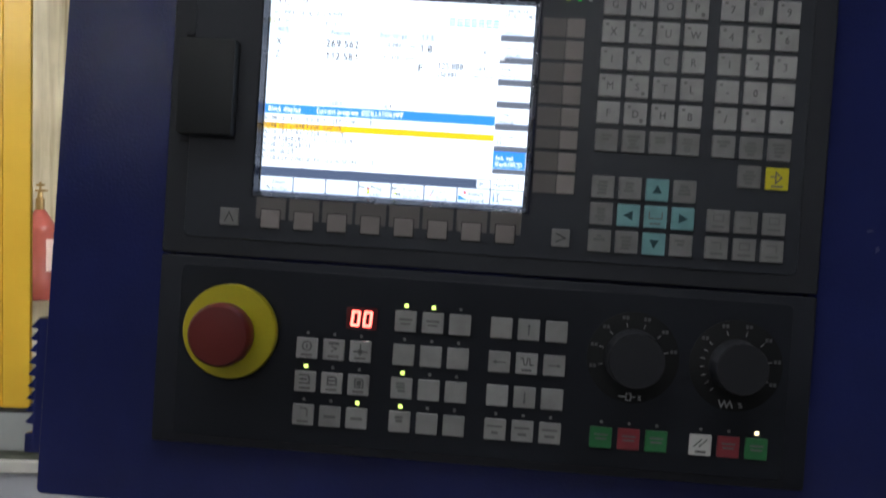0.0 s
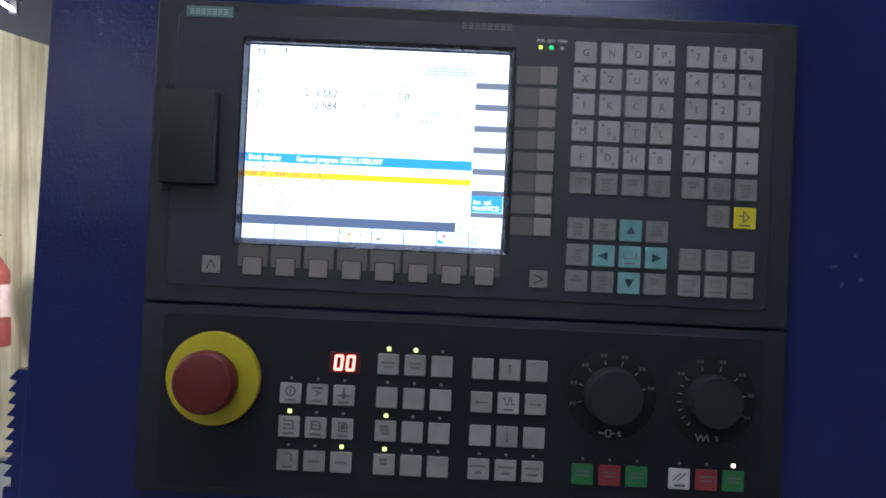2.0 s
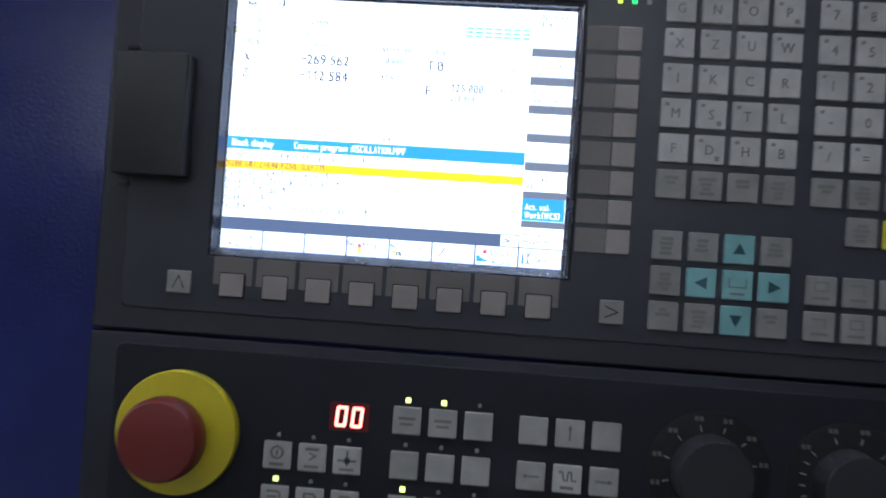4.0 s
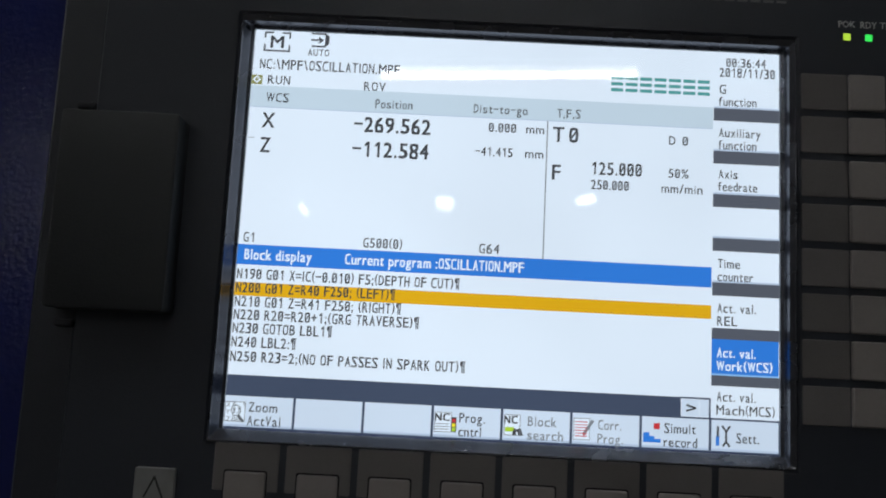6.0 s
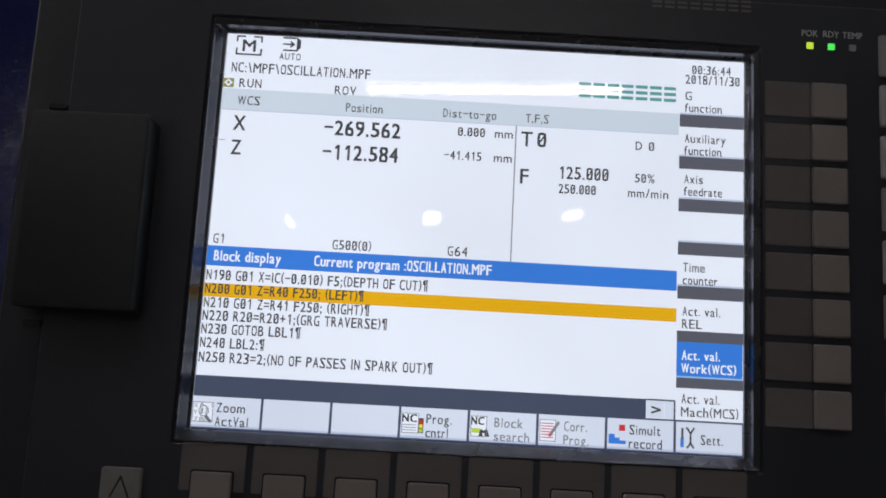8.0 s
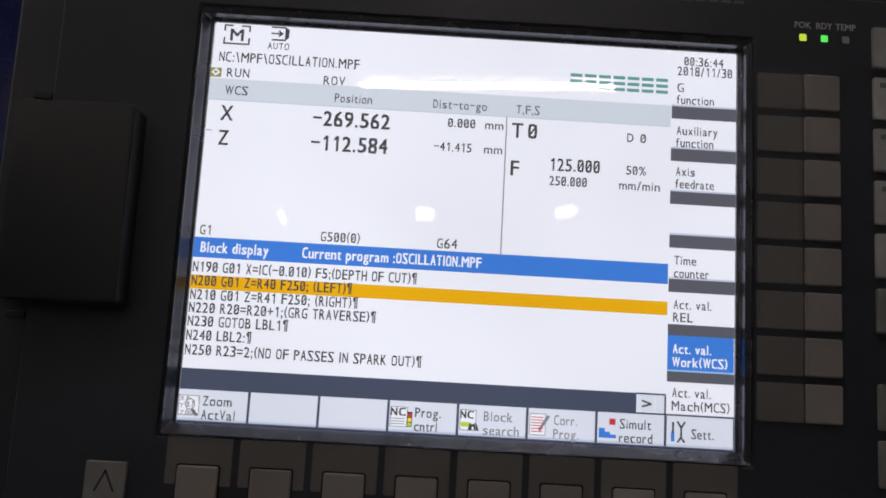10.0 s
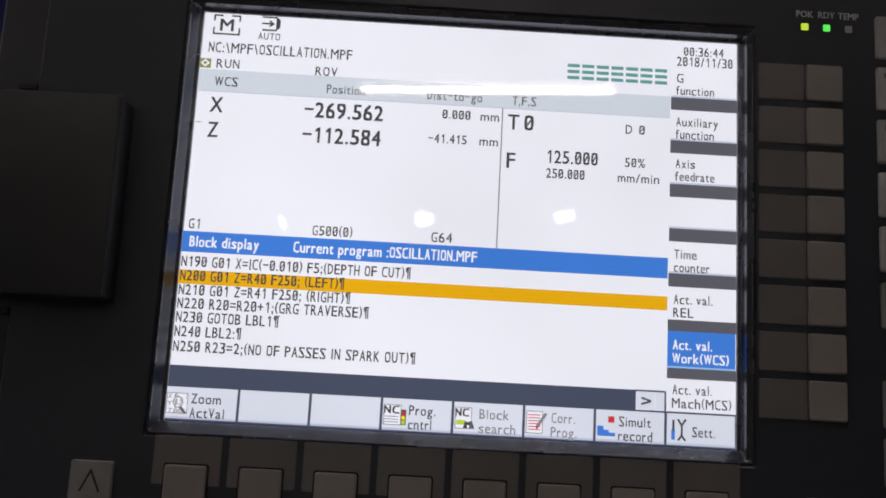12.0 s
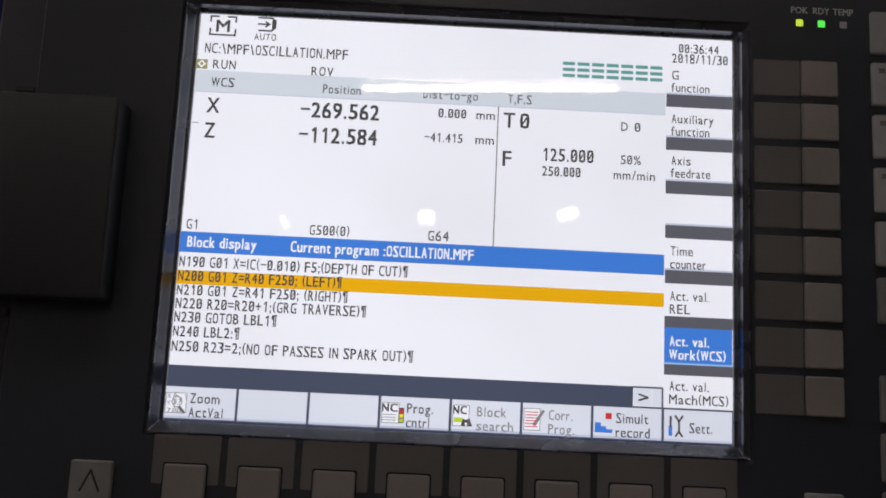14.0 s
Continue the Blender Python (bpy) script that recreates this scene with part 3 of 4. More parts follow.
def cell_glyph(ch, left, cell, unit, cap):
    """One character of the built-in font, set into its cell: outline points in xz and faces."""
    verts, faces = glyphs(ch)
    lo, hi = min(v[0] for v in verts), max(v[0] for v in verts)
    low, high = min(v[1] for v in verts), max(v[1] for v in verts)
    tall, gap = cap / 0.70, 0.24 * unit
    wide = cap * 0.92 * (hi - lo) if ch in SLIM else cell - gap
    wide = min(wide, cell - 0.3 * gap)
    mid = left + cell / 2 + (0.10 * unit if ch == "1" else 0.0)
    pts = []
    for x, z in verts:
        u, v = 2 * (x - lo) / (hi - lo) - 1, 2 * (z - low) / (high - low) - 1
        if ch in ROUND:
            u, v = squared(u, v)
        z = (low + (v + 1) / 2 * (high - low)) * tall
        if ch in "()\u00b6":
            z = cap * (0.5 + 0.56 * v)
        elif ch == "-":
            z = cap * (0.52 + 0.055 * v)
        pts.append((mid + u * wide / 2, z))
    out = list(faces)
    if ch == "1":
        n, x0 = len(pts), mid - wide / 2
        pts += [(x0 + 0.02 * cap, cap), (x0 - 0.24 * unit, cap * 0.80), (x0 - 0.24 * unit, cap * 0.68), (x0 + 0.02 * cap, cap * 0.86)]
        out.append((n, n + 1, n + 2, n + 3))
    if ch == "0":
        n, a, b, c = len(pts), wide * 0.24, cap * 0.20, cap * 0.055
        pts += [(mid - a, cap / 2 - b - c), (mid - a, cap / 2 - b + c), (mid + a, cap / 2 + b + c), (mid + a, cap / 2 + b - c)]
        out.append((n, n + 1, n + 2, n + 3))
    return pts, out


def words(string, u0, base, u1, cap, mat=M_UI_TEXT, weight=0.0):
    """A line of display lettering between two places, each character in its cell."""
    cells = [CELLS.get(ch, 1.0) for ch in string]
    unit = (u1 - u0) * U / (sum(cells) - 0.2)
    left, w = -0.1 * unit, (0.028 + 2.8 * weight) * cap * U / 2
    out, quads = [], []
    for ch, size in zip(string, cells):
        if ch != " ":
            pts, faces = cell_glyph(ch, left, size * unit, unit, cap * U)
            for n, (dx, dz) in enumerate(((-w, -w * 0.5), (w, -w * 0.5), (-w, w * 0.5), (w, w * 0.5))):
                k = len(out)
                out += [(x + dx, -0.000004 * n, z + dz) for x, z in pts]
                quads += [tuple(k + i for i in f) for f in faces]
        left += size * unit
    me = bpy.data.meshes.new("lettering")
    me.from_pydata(out, [], quads)
    me.materials.append(mat)
    return part("lettering", me, mat, display, at=(sx(u0), 0.00362, sz(base)))


def strokes(name, lines, width, mat=M_UI_TEXT):
    """Line art on the display from poly-lines in display units."""
    polys = []
    for line in lines:
        polys += stroke([(sx(u), sz(v)) for u, v in line], width * U)
    return part(name, prisms(polys, 0.0036, 0.00004), mat, display)


def shapes(name, polys, mat, layer=3):
    return part(name, prisms([[(sx(u), sz(v)) for u, v in p] for p in polys], 0.0042 - 0.00012 * layer, 0.00004), mat, display)


# fields
field("header_field", 0, 71, 560, 97, M_UI_BAND)
field("title_bar", 0, 266, 560, 290, M_UI_BLUE)
field("current_line", 0, 311, 560, 327, M_UI_ORANGE)
field("footer_bar", 0, 419, 526, 442, M_UI_DARK)
field("footer_bar", 0, 441, 640, 480, M_UI_DARK)
field("rule", 360.2, 97, 361.6, 266, M_UI_GREY)
field("rule", 0, 97, 560, 98, M_UI_SHADE)
field("rule", 526, 418.5, 560, 420.5, M_UI_DARK)
field("rule", 558.5, 420, 560.5, 442, M_UI_DARK)
field("rule", 560, 441, 640, 442.5, M_UI_DARK, 2)
field("scroll_key", 527, 421, 547, 440, M_UI_KEY, 2)
field("scroll_key", 548, 421, 558, 440, M_UI_KEY, 2)
words(">", 532, 437, 543, 12, weight=0.02)
for i in range(8):
    u0, u1 = 80 * i + (1.5 if i else 0), 80 * i + 78.5
    field("softkey_field", u0, 443, u1, 478, M_UI_KEY, 2)
    field("softkey_shade", u0, 475.5, u1, 478, M_UI_SHADE, 3)
for i in range(7):
    v = 71.5 + 53 * i
    if i == 5:
        field("softkey_bar", 561, 337, 640, 350, M_UI_BAR)
        field("selected_softkey", 561, 350, 639, 392, M_UI_BLUE)
        field("softkey_shade", 561, 390, 639, 392, M_UI_SKY, 2)
    elif i == 6:
        field("softkey_bar", 561, 392, 640, 404, M_UI_BAR)
    else:
        field("softkey_bar", 561, v, 640, v + 15.5, M_UI_BAR)
        field("softkey_shade", 561, v - 2.2, 640, v, M_UI_SHADE)
# upper lettering
words("M", 20, 23, 36, 15, weight=0.012)
strokes("frame_mark", [[(17, 4), (13, 4), (13, 10)], [(39, 4), (43, 4), (43, 10)], [(13, 20), (13, 27), (43, 27), (43, 20)], [(17, 4), (22, 4)], [(34, 4), (39, 4)]], 2.0)
strokes("auto_mark", [[(70, 3), (86, 3), (90, 6), (90, 15), (86, 19), (71, 19)], [(70, 11), (83, 11)], [(79, 8), (83, 11), (79, 14)]], 2.0)
shapes("auto_mark_edge", [[(86, 19), (91, 15), (91, 6), (86, 3)]], M_UI_TEXT)
words("AUTO", 66, 31, 92, 8.5)
words("NC:\\MPF\\OSCILLATION.MPF", 9, 50, 179, 12.5)
field("run_mark", 0, 58, 13, 69.5, M_UI_KHAKI, 2)
shapes("run_diamond", [[(1.2, 63.7), (6.5, 68.6), (11.8, 63.7), (6.5, 58.8)]], M_UI_WHITE, 3)
shapes("run_diamond", [[(4.2, 63.7), (6.5, 66.2), (8.8, 63.7), (6.5, 61.2)]], M_UI_KHAKI, 4)
words("RUN", 20, 69, 47, 11)
words("ROV", 137, 71.5, 163, 11)
words("WCS", 20, 91, 47, 11)
words("Position", 152, 92.5, 197, 11, M_UI_MID)
words("Dist-to-go", 271, 92.5, 336, 11, M_UI_MID)
words("T,F,S", 372, 93.5, 400, 11, M_UI_MID)
shapes("maker_mark", [[(436 + 17.5 * i, v + 4), (450.5 + 17.5 * i, v + 4), (450.5 + 17.5 * i, v), (436 + 17.5 * i, v)] for i in range(7) for v in (38, 45.5, 53)], M_UI_TEAL)
words("X", 17, 123.3, 32, 18.5, weight=0.006)
words("Z", 17, 153.8, 29, 18.5, weight=0.006)
words("-", 2, 139.5, 9, 6)
words("-269.562", 128, 122.8, 220, 18.5, weight=0.012)
words("-112.584", 128, 153.2, 219, 18.5, weight=0.012)
words("0.000", 290, 115, 323, 11, weight=0.004)
words("mm", 335, 115, 357, 11, M_UI_TEXT)
words("-41.415", 275, 145.2, 320, 11, weight=0.004)
words("mm", 335, 145.2, 357, 11)
words("T", 367.5, 123.4, 381, 18.5, weight=0.006)
words("0", 387, 123.4, 398, 18.5, weight=0.006)
words("D", 507, 120.5, 515, 11)
words("0", 523, 120.5, 530, 11)
words("F", 368, 170, 378, 18.5, weight=0.006)
words("125.000", 414.5, 161.3, 475, 15.5, weight=0.006)
words("250.000", 415, 179.3, 460, 11.5, weight=0.004)
words("50%", 507, 160.8, 531, 11)
words("mm/min", 499, 179.3, 548, 11)
words("00:36:44", 575, 19.5, 623, 11)
words("2018/11/30", 567, 32.5, 634, 11.5)
words("G1", 6, 263, 20, 11.5)
words("G500(0)", 148, 263, 194, 11.5)
words("G64", 285, 263, 309, 11.5)
words("Block display", 9, 284, 88, 12.5, M_UI_WHITE, 0.012)
words("Current program :OSCILLATION.MPF", 128, 284, 338.5, 12.5, M_UI_WHITE, 0.012)
for base, end, line in ((307, 264, "N190 G01 X=IC(-0.010) F5;(DEPTH OF CUT)\u00b6"), (323.2, 189, "N200 G01 Z=R40 F250; (LEFT)\u00b6"),
                        (339.6, 197, "N210 G01 Z=R41 F250; (RIGHT)\u00b6"), (355, 219, "N220 R20=R20+1;(GRG TRAVERSE)\u00b6"),
                        (370.6, 118, "N230 GOTOB LBL1\u00b6"), (386.8, 77, "N240 LBL2:\u00b6"), (403.6, 275, "N250 R23=2;(NO OF PASSES IN SPARK OUT)\u00b6")):
    words(line, 2, base, end, 12, weight=0.004)
# vertical softkey lettering
for a, b, base, ea, eb in (("G", "function", 53.5, 575, 612), ("Auxiliary", "function", 107.5, 617, 612), ("Axis", "feedrate", 158.5, 590, 613),
                           ("Time", "counter", 266.5, 593, 608), ("Act. val.", "REL", 319, 612, 590), ("Act. val.", "Work(WCS)", 371, 612, 631),
                           ("Act. val.", "Mach(MCS)", 421.5, 612, 634)):
    tint = M_UI_WHITE if b == "Work(WCS)" else M_UI_TEXT
    heavy = 0.012 if tint == M_UI_WHITE else 0.0
    words(a, 567, base, ea, 11, tint, heavy)
    words(b, 566.5, base + 15.2, eb, 11, tint, heavy)
# horizontal softkey lettering
for a, b, u, ea, eb, tint in (("Zoom", "ActVal", 28, 61, 66, M_UI_TEXT), ("Prog.", "cntrl", 271, 301, 297, M_UI_TEXT), ("Block", "search", 350, 383, 391, M_UI_GREY),
                              ("Corr.", "Prog.", 431, 458, 460, M_UI_GREY), ("Simult", "record", 507, 543, 545, M_UI_TEXT)):
    words(a, u, 460.5, ea, 11, tint)
    words(b, u - 0.5, 476, eb, 11, tint)
words("Sett.", 590, 468, 616, 11)
# softkey symbols
field("symbol_paper", 1, 450, 24, 472, M_UI_WHITE, 3)
for a, b, c, d in ((1, 450, 24, 472), (243, 450, 262, 472), (323, 449, 341, 472), (403, 449, 421, 473)):
    strokes("paper_edge", [[(a, b), (c, b), (c, d), (a, d), (a, b)]], 0.8, M_UI_GREY)
strokes("magnifier", [[(9.5, 455), (14, 453.5), (18, 456), (19, 461), (16, 465.5), (11, 465.5), (8, 460), (9.5, 455)]], 1.2, M_UI_GREY)
strokes("magnifier_handle", [[(17, 466), (21.5, 471)]], 3.2, M_UI_MID)
words("0.7", 10, 463, 18, 6.5, M_UI_MID)
for mark, u, v in (("X", 2, 456), ("Y", 2, 464), ("6", 9, 455), ("1", 20, 456), ("7", 3, 472), ("0", 9, 472), ("0", 14, 472)):
    words(mark, u, v, u + 4.5, 5, M_UI_GREY)
field("symbol_paper", 243, 450, 262, 472, M_UI_WHITE, 3)
words("NC", 243, 459.5, 260, 8.5, weight=0.03)
strokes("symbol_lines", [[(244, 463), (259, 463)], [(244, 466), (259, 466)], [(244, 469), (259, 469)]], 0.9, M_UI_GREY)
shapes("traffic_light", [[(262, 472), (268, 472), (268, 455), (262, 455)]], M_UI_TEXT, 4)
shapes("red_lens", [[(263, 461), (267, 461), (267, 457), (263, 457)]], M_UI_RED, 5)
shapes("yellow_lens", [[(263, 466), (267, 466), (267, 462), (263, 462)]], M_UI_YELLOW, 5)
shapes("lime_lens", [[(263, 471), (267, 471), (267, 467), (263, 467)]], M_UI_LIME, 5)
field("symbol_paper", 323, 449, 341, 472, M_UI_WHITE, 3)
words("NC", 323, 458.5, 338, 8.5, weight=0.03)
shapes("lime_lens", [[(324, 468), (334, 468), (334, 463), (324, 463)]], M_UI_LIME, 4)
shapes("binoculars", [[(332, 472), (337, 472), (336, 464), (334, 464)], [(339, 472), (345, 472), (342, 464), (339, 464)], [(336, 468), (340, 468), (340, 465), (336, 465)]], M_UI_TEXT, 4)
field("symbol_paper", 403, 449, 421, 473, M_UI_WHITE, 3)
strokes("symbol_lines", [[(405, 453 + 3.2 * k), (418, 453 + 3.2 * k)] for k in range(6)], 1.0, M_UI_RED)
strokes("pencil", [[(424, 452), (415, 466)]], 3.4, M_UI_GREY)
shapes("pencil_tip", [[(414, 469), (417, 466), (413.5, 464.5)]], M_UI_RED, 5)
shapes("record_square", [[(495, 457), (502, 457), (502, 450), (495, 450)]], M_UI_RED, 3)
shapes("record_steps", [[(483, 472), (503, 472), (503, 468), (496, 468), (496, 465), (490, 465), (490, 461), (483, 461)]], M_UI_BLUE, 3)
shapes("screwdriver", [[(566.5, 472), (570.5, 472), (570.5, 461), (566.5, 461)]], M_UI_BLUE, 3)
strokes("screwdriver_blade", [[(568.5, 461), (568.5, 451)]], 2.4)
strokes("spanner", [[(574, 450), (578, 456), (578, 467), (574.5, 472)], [(582, 450), (578, 456)], [(578, 467), (581.5, 472)]], 2.2)

# indicator lamps above the keys
for lx, lm, lab in ((0.1055, M_LED_POWER, "lit lime indicator"), (0.1125, M_LED_READY, "lit green indicator"), (0.1195, M_KEY, "unlit grey indicator")):
    part("indicator", slab(0.0023, 0.0023, 0.0003, -0.0005, -0.0010, 0.0002, 2), lm, panel, lab, at=(lx, 0, 0.0692))
for lx, w in ((0.1055, "POK"), (0.1125, "RDY"), (0.1195, "TEMP")):
    me, (ox, oz) = letter(w, 0.0022, M_KEY_WHITE, 0.04)
    part("lettering", me, M_KEY_WHITE, panel, at=(lx + ox, -0.00078, 0.0735 + oz))
# maker's plate and type word as plain shapes
plate = part("name_plate", slab(0.0310, 0.0072, 0.0006, -0.0004, -0.0012, 0.0003, 2), M_PLATE, panel, "teal name plate", at=(-0.1125, 0, 0.0835))
part("plate_print", bars([(-0.013 + 0.0037 * i, z, -0.0102 + 0.0037 * i, z + 0.0007) for i in range(7) for z in (-0.0018, -0.00035, 0.0011)], -0.00118, 0.00008), M_PLATE_PRINT, plate)
part("type_print", bars([(0.0535 + 0.0042 * i, z, 0.0567 + 0.0042 * i, z + 0.0008) for i in range(8) for z in (0.0795, 0.0811, 0.0827)], -0.00068, 0.00008), M_INK_SOFT, panel)
# small door over the sockets
door = part("socket_door", slab(0.0362, 0.0606, 0.0012, 0.0, -0.0115, 0.0006), M_COVER, panel, "closed black cover over the sockets", at=(-0.12085, 0, -0.0002), smooth=True)
part("hinge", slab(0.0060, 0.0022, 0.0008, 0.0, -0.0016, 0.0004, 2), M_KNOB, door, at=(-0.0150, 0.0, 0.0345))
part("hinge", slab(0.0060, 0.0022, 0.0008, 0.0, -0.0016, 0.0004, 2), M_KNOB, door, at=(-0.0150, 0.0, -0.0345))

KEY_MESH = {}


def key(parent, x, z, w, h, mat, label="", rise=0.0016, base=-0.0006):
    """One raised key with bevelled edges; alike keys share a mesh."""
    k = (w, h, mat.name, rise)
    if k not in KEY_MESH:
        KEY_MESH[k] = bm_done(slab(w, h, 0.0007, 0.0, -rise, 0.0005, 2), "key", mat)
    return part("key", KEY_MESH[k], mat, parent, label, at=(x, base, z))


def legend(k, string="", height=0.0048, small="", smudge=0, mat=M_INK, rise=0.0016, dx=0.0, dz=0.0):
    """Print on a key: a character, small corner marks, or bars for print that cannot be read."""
    y = -rise - 0.00006
    if string:
        me, (ox, oz) = letter(string, height, mat)
        part("lettering", me, mat, k, at=(ox + dx, y, oz + dz))
    if small:
        part("corner_print", bars([(-0.0052, 0.0034, -0.0032, 0.0050)] if small == "a" else [(-0.0052, 0.0034, -0.0032, 0.0050), (0.0026, -0.0054, 0.0048, -0.0030)], y + 0.00004), M_INK_SOFT, k)
    if smudge:
        rr = random.Random(smudge)
        rows = []
        for i in range(rr.randint(2, 4)):
            a = rr.uniform(0.0020, 0.0046)
            zz = 0.0030 - 0.0023 * i
            rows.append((-a, zz - 0.0009, a * rr.uniform(0.5, 1.0), zz + 0.0009))
        part("key_print", bars(rows, y + 0.00004), M_INK_SOFT, k)


def icon(k, polys, mat=M_INK, rise=0.0016):
    part("key_print", prisms(polys, -rise - 0.00002, 0.00006), mat, k)


COLS = (0.1350, 0.1520, 0.1690, 0.1860)
COLS2 = (0.2080, 0.2252, 0.2424)
ROWS_Z = (0.0668, 0.0498, 0.0327, 0.0157, -0.0013, -0.0187)
for r, line in enumerate(("GNOP", "XZUW", "IKCR", "MSTL", "FDHB")):
    for c, ch in enumerate(line):
        k = key(panel, COLS[c], ROWS_Z[r], 0.0142, 0.0140, M_KEY)
        legend(k, ch, small="b" if ch in "PSD" else ("" if ch in "GNCRF" else "a"))
for r, line in enumerate(("789", "456", "123", "-0.", "/=+")):
    for c, ch in enumerate(line):
        k = key(panel, COLS2[c], ROWS_Z[r], 0.0142, 0.0140, M_KEY)
        legend(k, ch, small="a" if ch not in "0.+" else "")
for c, xx in enumerate(COLS + COLS2):
    legend(key(panel, xx, ROWS_Z[5], 0.0142, 0.0140, M_KEY_DARK), smudge=100 + c)
legend(key(panel, COLS2[1], -0.0365, 0.0142, 0.0140, M_KEY_DARK), smudge=120)
k = key(panel, COLS2[2], -0.0368, 0.0142, 0.0140, M_KEY_YELLOW, "yellow entry key")
icon(k, stroke([(-0.0040, 0.0012), (-0.0010, 0.0012)], 0.0008) + stroke([(-0.0010, 0.0042), (0.0026, 0.0006), (-0.0010, -0.0028), (-0.0010, 0.0042)], 0.0008) + stroke([(-0.003, -0.0048), (0.003, -0.0048)], 0.0012), M_INK_SOFT)
TRI = {"up": [(-0.0030, -0.0022), (0.0030, -0.0022), (0, 0.0032)], "down": [(-0.0030, 0.0026), (0.0030, 0.0026), (0, -0.0030)],
       "left": [(0.0026, 0.0030), (0.0026, -0.0030), (-0.0034, 0)], "right": [(-0.0026, 0.0030), (-0.0026, -0.0030), (0.0034, 0)]}
for r, zz in enumerate((-0.0482, -0.0653, -0.0823)):
    for c, xx in enumerate(COLS):
        arrow = {(0, 2): "up", (1, 1): "left", (1, 3): "right", (2, 2): "down"}.get((r, c))
        teal = arrow or (r, c) == (1, 2)
        k = key(panel, xx, zz, 0.0142, 0.0140, M_KEY_TEAL if teal else M_KEY_DARK, "pale teal cursor key" if teal else "")
        if arrow:
            icon(k, [TRI[arrow]], M_INK_TEAL)
        elif teal:
            icon(k, stroke([(-0.004, 0.003), (-0.004, -0.001), (0.004, -0.001), (0.004, 0.003)], 0.0007) + stroke([(-0.003, -0.0042), (0.003, -0.0042)], 0.001), M_INK_SOFT)
        else:
            legend(k, smudge=130 + 5 * r + c)
for r, zz in enumerate((-0.0653, -0.0823)):
    for c, xx in enumerate(COLS2):
        k = key(panel, xx, zz, 0.0142, 0.0140, M_KEY_DARK)
        icon(k, stroke([(-0.0035, 0.0035), (0.0025, 0.0035), (0.0025, -0.0005)], 0.0008) if (r + c) % 2 else stroke([(-0.003, 0.004), (-0.003, 0.0), (0.003, 0.0), (0.003, 0.004), (-0.003, 0.004)], 0.0007), M_INK_SOFT)
        part("key_print", bars([(-0.004, -0.0042, 0.004, -0.0028)], -0.00162), M_INK_SOFT, k)
# softkeys under and beside the display
for i in range(8):
    xx = -0.0765 + 0.02168 * i
    part("softkey_label_field", slab(0.0196, 0.0140, 0.0005, -0.0004, -0.0009, 0.0002, 2), M_LABEL, panel, at=(xx, 0, -0.0752))
    # black plate behind the key paints the shade round its edge
    part("key_gap", slab(0.0132, 0.0124, 0.0008, -0.0004, -0.00105, 0.0001, 2), M_DIAL, panel, at=(xx, 0, -0.0822))
    key(panel, xx, -0.0822, 0.0122, 0.0114, M_KEY_SOFT, rise=0.0014)
    zz = 0.0505 - 0.01412 * i
    part("softkey_label_field", slab(0.0146, 0.0118, 0.0005, -0.0004, -0.0009, 0.0002, 2), M_LABEL, panel, at=(0.0980, 0, zz))
    key(panel, 0.1113, zz, 0.0114, 0.0118, M_KEY_SOFT, rise=0.0014)
k = key(panel, -0.1033, -0.0822, 0.0122, 0.0114, M_KEY_DARK)
icon(k, stroke([(-0.0027, -0.0028), (0, 0.0030), (0.0027, -0.0028)], 0.0006), M_SEAL)
k = key(panel, 0.1105, -0.0822, 0.0114, 0.0114, M_KEY_DARK)
icon(k, stroke([(-0.0030, 0.0027), (0.0030, 0), (-0.0030, -0.0027)], 0.0006), M_SEAL)

# ---- machine control panel below ----
mcp = thing("machine_control_panel", (0, 0, PZ), "anthracite machine control panel with stop button and knobs", "control panel")
mcp.matrix_basis = LEAN @ Matrix.Translation((0, 0, PZ))
part("housing", slab(0.420, 0.1225, 0.0018, 0.0058, 0.0, 0.0009, 4, PX, -0.1704), M_HOUSING_DIM, mcp, smooth=True)
part("membrane", slab(0.392, 0.1120, 0.004, 0.0002, -0.0006, 0.0005, 4, PX, -0.1705), M_MEMBRANE_DIM, mcp)
LED_MESH = {}


def dot(parent, x, z, mat, label=""):
    if mat.name not in LED_MESH:
        LED_MESH[mat.name] = bm_done(slab(0.0027 if mat != M_LAMP_OFF else 0.0019, 0.0025 if mat != M_LAMP_OFF else 0.0018, 0.0005, 0, -0.0007, 0.0002, 2), "indicator", mat)
    part("indicator", LED_MESH[mat.name], mat, parent, label, at=(x, -0.0004, z))


